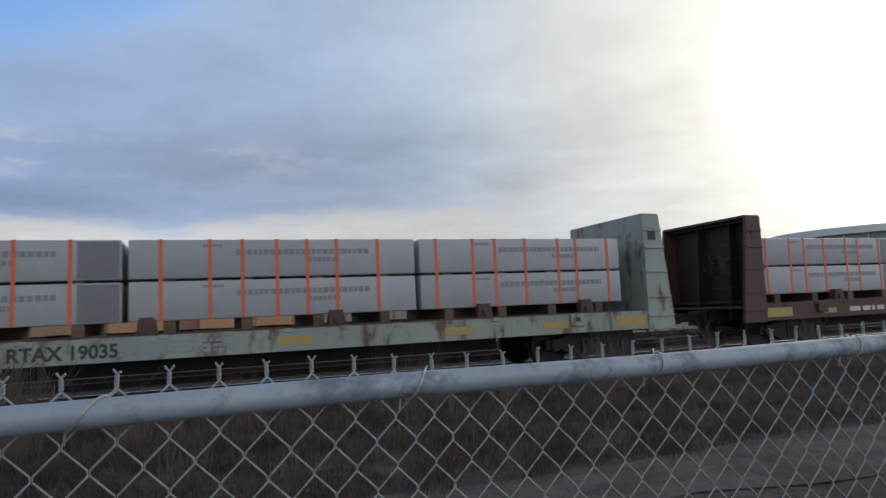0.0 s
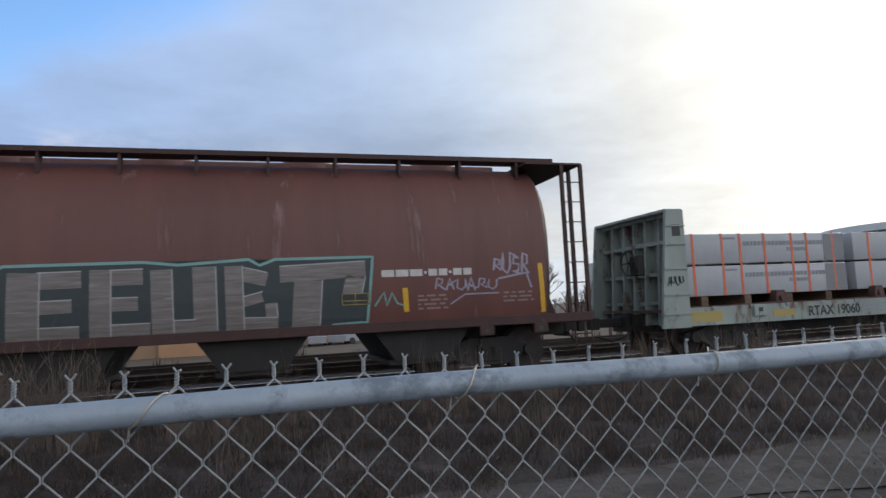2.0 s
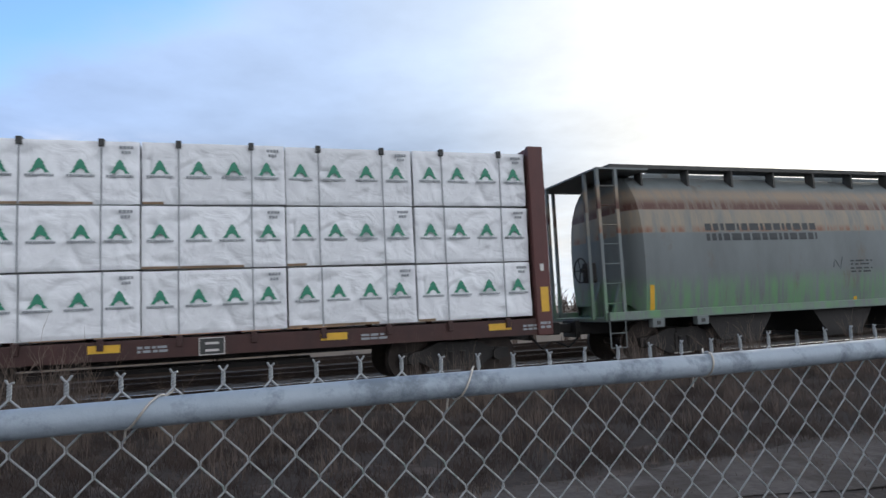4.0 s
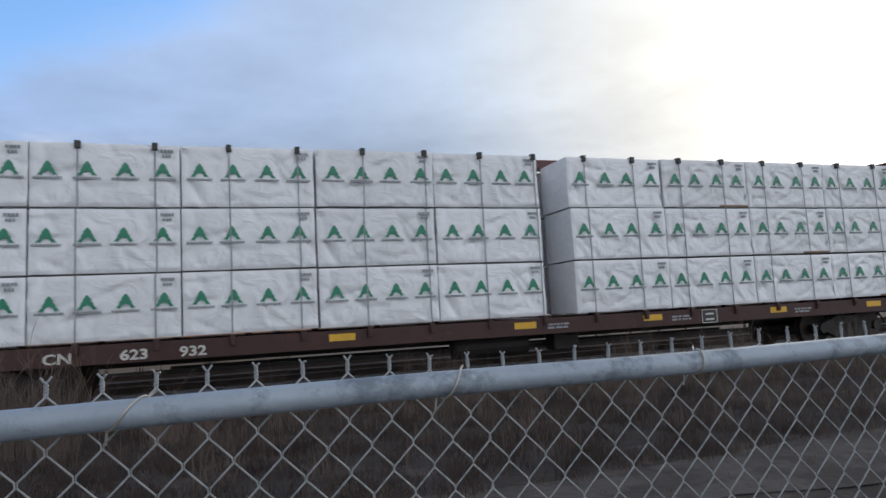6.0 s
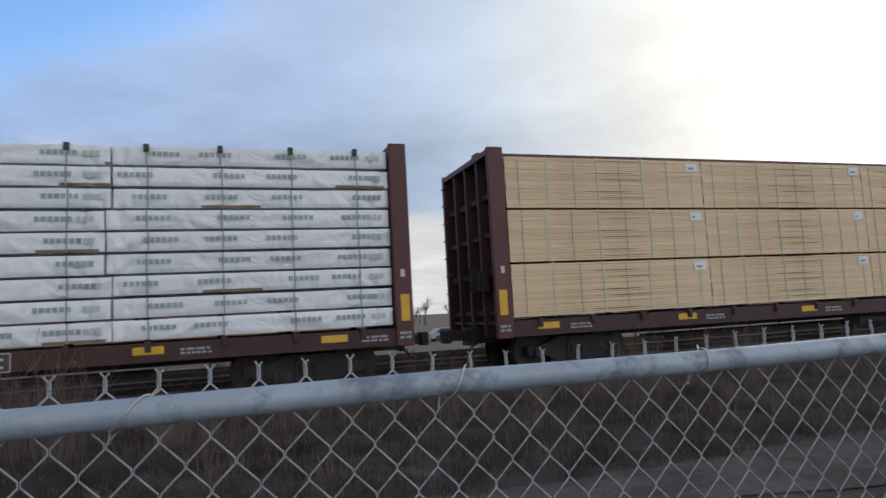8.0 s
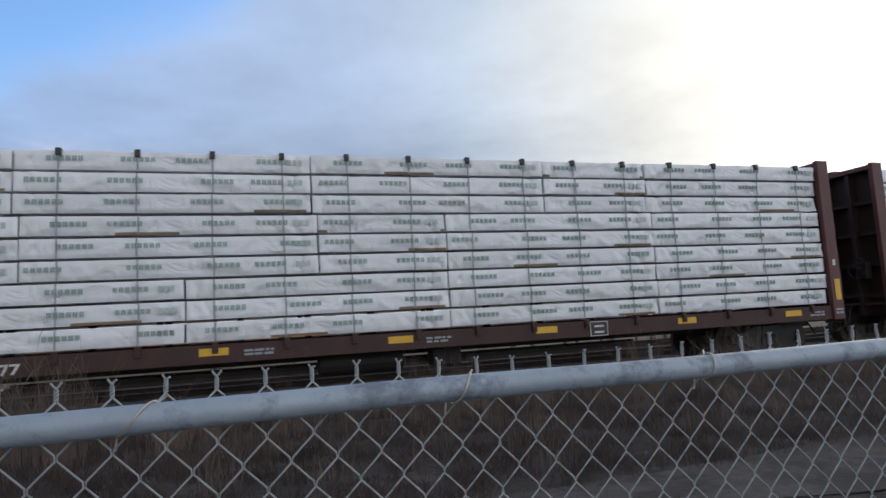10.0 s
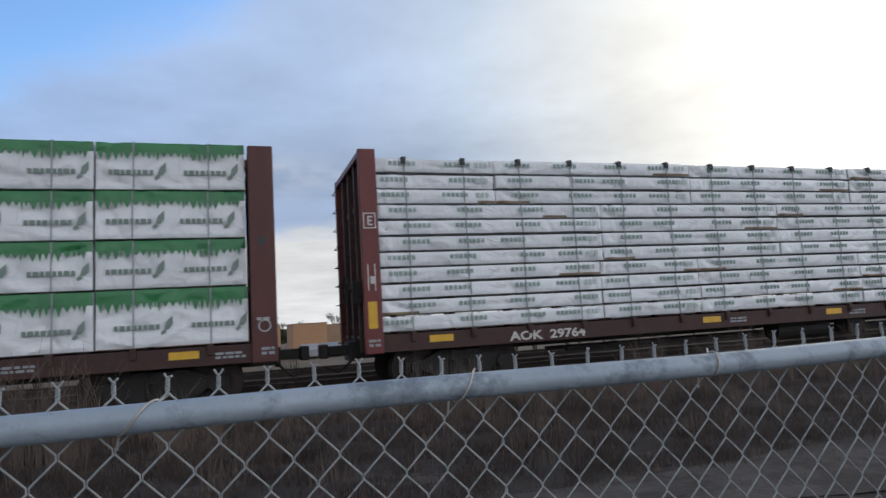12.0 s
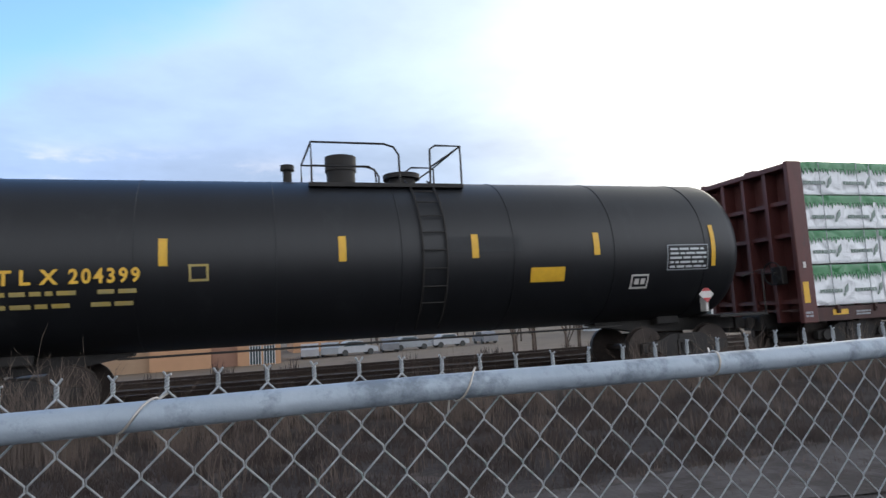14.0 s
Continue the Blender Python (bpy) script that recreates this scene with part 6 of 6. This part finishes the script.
            tagged(t, "leafless brown shrub beyond the track", "shrub", "bare shrubs")
    for x, y, h in ((1.2, 130, 5.5), (6.6, 140, 6.0), (19.0, 90, 4.6), (32.0, 70, 4.8), (33.5, 90, 4.0)):
        bm = bmesh.new()
        tube(bm, (0, 0, -0.3), (0, 0, h + 1.0), 0.11, 8, 0.08)
        p = part("utility_pole", bm, "bark", None, m=Matrix.Translation((x, y, -1.75)))
        tagged(p, "thin wooden utility pole in the distance", "pole", "utility poles")
    # parked cars in the yard
    paints = ("grey_wrap", "print_grey", "grey_wrap", "dark_wrap", "print_grey", "grey_wrap", "dark_wrap")
    for i, (x, y, turn) in enumerate(((7.0, 66, 84), (9.2, 67, 80), (11.6, 66, 6), (15.6, 68, 82), (18.2, 69, 0), (23.0, 70, 4), (28.2, 72, 88))):
        c = new("parked_car")
        tagged(c, ("dull silver", "dark grey", "dull silver", "charcoal", "dark grey", "dull silver", "charcoal")[i] + " parked car in the yard beyond the track", "car", "parked cars")
        c.matrix_basis = pose(x, y, -1.74, 0, 0, turn)
        bm = bmesh.new()
        prism(bm, [(-2.15, 0.30), (2.15, 0.30), (2.18, 0.62), (2.05, 0.82), (1.05, 0.95), (0.45, 1.42), (-1.05, 1.45), (-1.75, 0.98), (-2.15, 0.92)], "y", -0.86, 0.86)
        part("body", bm, paints[i], c)
        for side in (-1, 1):
            bm = bmesh.new()
            prism(bm, [(-1.45, 0.96), (0.85, 0.96), (0.38, 1.36), (-0.98, 1.38)], "y", side * 0.865 - 0.008, side * 0.865 + 0.008)
            part("side_window", bm, "glass", c)
            for wx in (-1.3, 1.35):
                bm = bmesh.new()
                tube(bm, (wx, side * 0.88, 0.32), (wx, side * 0.66, 0.32), 0.32, 14)
                part("wheel", bm, "black_paint", c)


# ------------------------------------------------------------------ tank car
def build_tank(centre):
    car = car_empty("tank_car", centre, "black tank car with yellow reflectors and top platform", "tank car")
    Lh, R, zc = 8.34, 1.62, 2.67
    bm = bmesh.new()
    prof = []
    cap = 0.75
    for i in range(10):
        a = math.pi / 2 * i / 9
        prof.append((-Lh + cap - cap * math.cos(a), R * math.sin(a)))
    prof = [(-Lh, 0.0)] + [p for p in prof if p[1] > 0.01]
    mids = [(-Lh + cap + (2 * Lh - 2 * cap) * i / 20, R) for i in range(1, 20)]
    prof = prof + mids + [(-x, r) for x, r in reversed(prof)]
    seg = 48
    rings = []
    for x, r in prof:
        rings.append([bm.verts.new((x, r * math.cos(a), zc + r * math.sin(a))) for a in [2 * math.pi * k / seg for k in range(seg)]] if r > 0.01 else [bm.verts.new((x, 0, zc))])
    for a, b in zip(rings, rings[1:]):
        for k in range(seg):
            f = [a[k % len(a)], a[(k + 1) % len(a)], b[(k + 1) % len(b)], b[k % len(b)]]
            bm.faces.new(list(dict.fromkeys(f)))
    part("tank", bm, "tank_black", car, smooth=True)
    for s in (-1, 1):
        bm = bmesh.new()
        prism(bm, [(s * 4.8, 1.0), (s * 6.0, 0.80), (s * 8.7, 0.74), (s * 8.7, 1.02), (s * 8.0, 1.12), (s * 6.2, 1.36), (s * 4.8, 1.30)], "y", -0.24, 0.24)
        box(bm, s * 6.6 - 0.3, s * 6.6 + 0.3, -0.5, 0.5, 0.95, 1.5, 0.03)
        box(bm, min(s * 7.4, s * 8.75), max(s * 7.4, s * 8.75), -1.3, 1.3, 1.05, 1.10)
        part("stub_sill", bm, "black_steel", car)
    for s in (-1, 1):
        build_bogie(car, s * 6.6)
        build_coupler(car, s * 8.7, s, 0.5)
        for y in (-1.3, 1.3):
            bm = bmesh.new()
            path_tube(bm, [(s * 8.7, y, 1.1), (s * 8.7, y, 2.1), (s * 8.2, y * 0.92, 1.95)], 0.02, 6)
            part("end_handrail", bm, "black_steel", car)
    bm = bmesh.new()
    tube(bm, (-4.9, -1.15, 0.99), (4.9, -1.15, 0.99), 0.02, 6)
    part("side_rod", bm, "black_steel", car)
    for x in (-6.9, -4.6, -2.3, 0.0, 2.3, 4.6, 6.9):       # welded seams between the plates
        bm = bmesh.new()
        pts = [(x, (R + 0.001) * math.cos(a), zc + (R + 0.001) * math.sin(a)) for a in [2 * math.pi * k / 48 for k in range(49)]]
        path_tube(bm, pts, 0.011, 5)
        part("weld_seam", bm, "tank_black", car)
    # platform and fittings
    bm = bmesh.new()
    box(bm, -1.6, 1.55, -0.97, -0.5, 4.04, 4.12)
    box(bm, -1.6, 1.55, 0.5, 0.97, 4.04, 4.12)
    part("top_platform", bm, "black_steel", car)
    for y in (-0.95, 0.95):
        bm = bmesh.new()
        path_tube(bm, [(-1.55, y, 4.1), (-1.55, y, 4.92), (-0.1, y, 4.92), (0.1, y, 4.86), (0.2, y, 4.7), (0.2, y, 4.1)], 0.022, 8)
        path_tube(bm, [(-1.55, y, 4.45), (-0.42, y, 4.45), (-0.30, y, 4.36), (-0.28, y, 4.1)], 0.018, 6)
        part("handrail", bm, "black_steel", car)
        bm = bmesh.new()
        path_tube(bm, [(1.52, y, 4.1), (1.52, y, 4.92), (0.98, y, 4.92), (0.86, y, 4.84), (0.84, y, 4.1)], 0.022, 8)
        tube(bm, (0.84, y, 4.45), (1.5, y, 4.9), 0.018, 6)
        part("handrail", bm, "black_steel", car)
    for x in (-1.55, 1.52):
        bm = bmesh.new()
        tube(bm, (x, -0.95, 4.92), (x, 0.95, 4.92), 0.02, 6)
        part("cross_rail", bm, "black_steel", car)
    bm = bmesh.new()
    tube(bm, (-0.83, 0, 4.2), (-0.83, 0, 4.78), 0.3, 20)
    tube(bm, (-0.83, 0, 4.55), (-0.83, 0, 4.86), 0.33, 20)
    part("valve_dome", bm, "black_steel", car, smooth=True)
    bm = bmesh.new()
    tube(bm, (0.48, 0, 4.2), (0.48, 0, 4.44), 0.3, 20)
    tube(bm, (0.48, 0, 4.40), (0.48, 0, 4.50), 0.40, 20)
    part("manway", bm, "black_steel", car, smooth=True)
    bm = bmesh.new()
    tube(bm, (-1.93, 0, 4.2), (-1.93, 0, 4.6), 0.09, 12)
    tube(bm, (-1.93, 0, 4.56), (-1.93, 0, 4.67), 0.14, 12)
    part("vent", bm, "black_steel", car, smooth=True)
    bm = bmesh.new()
    for x in (0.40, 0.88):
        pts = [(x, -(R + 0.06) * math.cos(a), zc + (R + 0.06) * math.sin(a)) for a in [radians(70 - 11 * k) for k in range(13)]]
        path_tube(bm, pts, 0.02, 6)
    for k in range(9):
        a = radians(60 - 12 * k)
        tube(bm, (0.40, -(R + 0.06) * math.cos(a), zc + (R + 0.06) * math.sin(a)), (0.88, -(R + 0.06) * math.cos(a), zc + (R + 0.06) * math.sin(a)), 0.014, 6)
    part("side_ladder", bm, "black_steel", car)

    def on(x0, x1, z0, z1, mat, name, label="", lift=0.012):
        bm = bmesh.new()
        n = 6
        lo, hi = [], []
        for i in range(n + 1):
            z = z0 + (z1 - z0) * i / n
            y = -math.sqrt(max(0.01, R * R - (z - zc) ** 2)) - lift
            lo.append(bm.verts.new((x0, y, z)))
            hi.append(bm.verts.new((x1, y, z)))
        for i in range(n):
            bm.faces.new((lo[i], hi[i], hi[i + 1], lo[i + 1]))
        return part(name, bm, mat, car, label)
    for x in (-7.3, -4.14, -1.12, 1.47, 4.17):
        on(x - 0.07, x + 0.07, 2.50, 2.97, "yellow", "reflector", "yellow reflector strip")
    on(7.06, 7.17, 2.20, 3.11, "yellow", "reflector", "yellow reflector strip")
    on(2.66, 3.43, 1.99, 2.28, "yellow", "notice_panel", "yellow notice panel")
    on(5.9, 6.97, 2.13, 2.68, "print_grey", "data_panel", "grey stencilled data panel")
    on(5.92, 6.95, 2.15, 2.66, "tank_black", "data_inset", lift=0.015)
    on(5.03, 5.47, 1.77, 2.07, "white_paint", "data_frame")
    on(5.07, 5.43, 1.81, 2.03, "tank_black", "data_inset", lift=0.018)
    on(5.12, 5.23, 1.86, 1.98, "white_paint", "data_mark", lift=0.024)
    on(5.27, 5.38, 1.86, 1.98, "white_paint", "data_mark", lift=0.024)
    on(-3.74, -3.42, 2.23, 2.52, "faded_yellow", "symbol_frame")
    on(-3.70, -3.46, 2.27, 2.48, "tank_black", "symbol_inset", lift=0.018)
    rng = random.Random(3)
    for r in range(5):
        x = 5.97
        while x < 6.85:
            w = rng.uniform(0.08, 0.3)
            on(x, min(x + w, 6.92), 2.18 + 0.095 * r, 2.225 + 0.095 * r, "pale_wall", "data_line", lift=0.018)
            x += w + 0.04
    bm = bmesh.new()
    prism(bm, [(7.08, 1.38), (7.28, 1.58), (7.08, 1.78), (6.88, 1.58)], "y", -1.30, -1.29)
    box(bm, 7.05, 7.11, -1.29, -1.1, 1.2, 2.0)
    pl = part("placard", bm, "white_paint", car, "red and white diamond placard")
    for tri in ([(7.08, 1.39), (7.19, 1.50), (6.97, 1.50)], [(6.95, 1.65), (7.21, 1.65), (7.08, 1.77)]):
        bm = bmesh.new()
        prism(bm, tri, "y", -1.308, -1.30)
        part("placard_print", bm, "red", pl, "red placard print")
    on(0.95, 2.45, 2.62, 2.92, "tank_patch", "grey_patch", "dull grey rectangular patch", lift=0.006)
    for k, c in enumerate("UTLX"):
        stencil(c, 0.33, "yellow", car, -6.84 + 0.30 * k, -1.622, 2.26, 1.0)
    for k, c in enumerate("204399"):
        stencil(c, 0.33, "yellow", car, -5.54 + 0.182 * k, -1.622, 2.26, 0.85)
    for r, z in enumerate((2.08, 1.88)):
        x = -6.7
        while x < -4.6:
            w = rng.uniform(0.1, 0.3)
            if not -5.65 < x < -5.35:
                on(x, x + w, z, z + 0.07, "faded_yellow", "stencil_line", lift=0.015)
            x += w + 0.06
    return car


# ------------------------------------------------------------------ assembling
build_ground()
build_track(TRACK_Y, "", 70)
build_track(TRACK_Y + 4.3, " beyond the train", 70)
build_track(TRACK_Y + 8.5, " beyond the train", 70)
build_fence()

build_bulkhead_flat(20.7, "dark_brown", "", "white_paint")
build_bulkhead_flat(1.51, "green_grey", "RTAX 19035", "black_paint")
build_bulkhead_flat(-17.6, "green_grey", "RTAX 19060", "black_paint")
for c, s in ((20.7, 1), (1.51, 2), (-17.6, 3)):
    build_long_packs(c, s)
decorate_brown_hopper(build_hopper(-36.1, "hopper_brown", "rusty brown covered hopper with painted graffiti", True))
decorate_grey_hopper(build_hopper(-53.78, "hopper_grey", "weathered grey covered hopper with rust and graffiti", True))
TREE_LABEL = "lumber pack in white wrap printed with green trees"
SLIM_LABEL = "flat lumber pack in white wrap with faint print"
GREEN_LABEL = "lumber pack in white wrap with a green upper edge"
build_centrebeam(-74.55, 11.25, seed=1)
load_rows("tree", -74.55, -10.9, 10.9, 3, 2.42, TREE_LABEL, "tree-printed packs", 100, lambda r: [2.42] * 9)
build_centrebeam(-98.58, 11.2, number="623 932", seed=2)
load_rows("tree", -98.58, -10.9, 0.6, 3, 2.3, TREE_LABEL, "tree-printed packs", 200, lambda r: [2.32] * 5)
load_rows("tree", -98.58, 1.38, 10.9, 3, 2.4, TREE_LABEL, "tree-printed packs", 300, lambda r: [2.39] * 4)
build_centrebeam(-122.6, 11.25, seed=3)
build_lumber_load(-122.6)


def slim_cuts(patterns, every):
    return lambda r: patterns[(r // every) % len(patterns)]


build_centrebeam(-146.8, 11.25, seed=4)
load_rows("slim", -146.8, -10.9, 10.9, 9, 4.9, SLIM_LABEL, "slim wrapped packs", 400, slim_cuts([(4.9, 2.5, 4.8, 4.8, 4.8), (2.5, 4.8, 4.8, 4.8, 4.9), (4.9, 4.8, 4.8, 2.5, 4.8)], 3))
build_centrebeam(-170.78, 11.25, number="623 277", seed=5)
load_rows("slim", -170.78, -10.9, 10.9, 9, 4.9, SLIM_LABEL, "slim wrapped packs", 500, slim_cuts([(2.5, 4.9, 4.8, 4.8, 4.8), (4.9, 4.8, 2.5, 4.8, 4.8), (4.8, 4.8, 4.8, 2.5, 4.9)], 3))
build_centrebeam(-194.72, 11.22, paint="red_brown", number="AOK  29764", seed=6)
load_rows("slim", -194.72, -10.9, 10.9, 11, 4.9, SLIM_LABEL, "slim wrapped packs", 600, slim_cuts([(4.8, 2.5, 4.8, 4.8, 4.9), (4.9, 4.8, 4.8, 4.8, 2.5), (2.5, 4.8, 4.8, 4.8, 4.9)], 4))
build_centrebeam(-218.9, 11.4, number=" 626742", seed=7, post=0.44)
load_rows("green", -218.9, -11.0, 10.95, 4, 2.44, GREEN_LABEL, "green-edged packs", 700, lambda r: [2.435] * 9, levels=[1.14, 2.14, 2.985, 3.845, 4.70])
build_tank(-239.9)

build_distance()
build_weeds()
build_grass()


# ------------------------------------------------------------------ movement
def motions():
    end = 14.0
    for ob, base in MOVERS:
        walk(ob, [(0.0, base), (end, Matrix.Translation((SPEED * end, 0, 0)) @ base)])
    turn = math.degrees(SPEED / 0.457) / FPS
    n = round(end * FPS)
    for w, ax in WHEELS:
        walk(w, [(k / FPS, pose(ax, 0, 0.457, 0, turn * k % 360, 0)) for k in range(n + 1)])


motions()
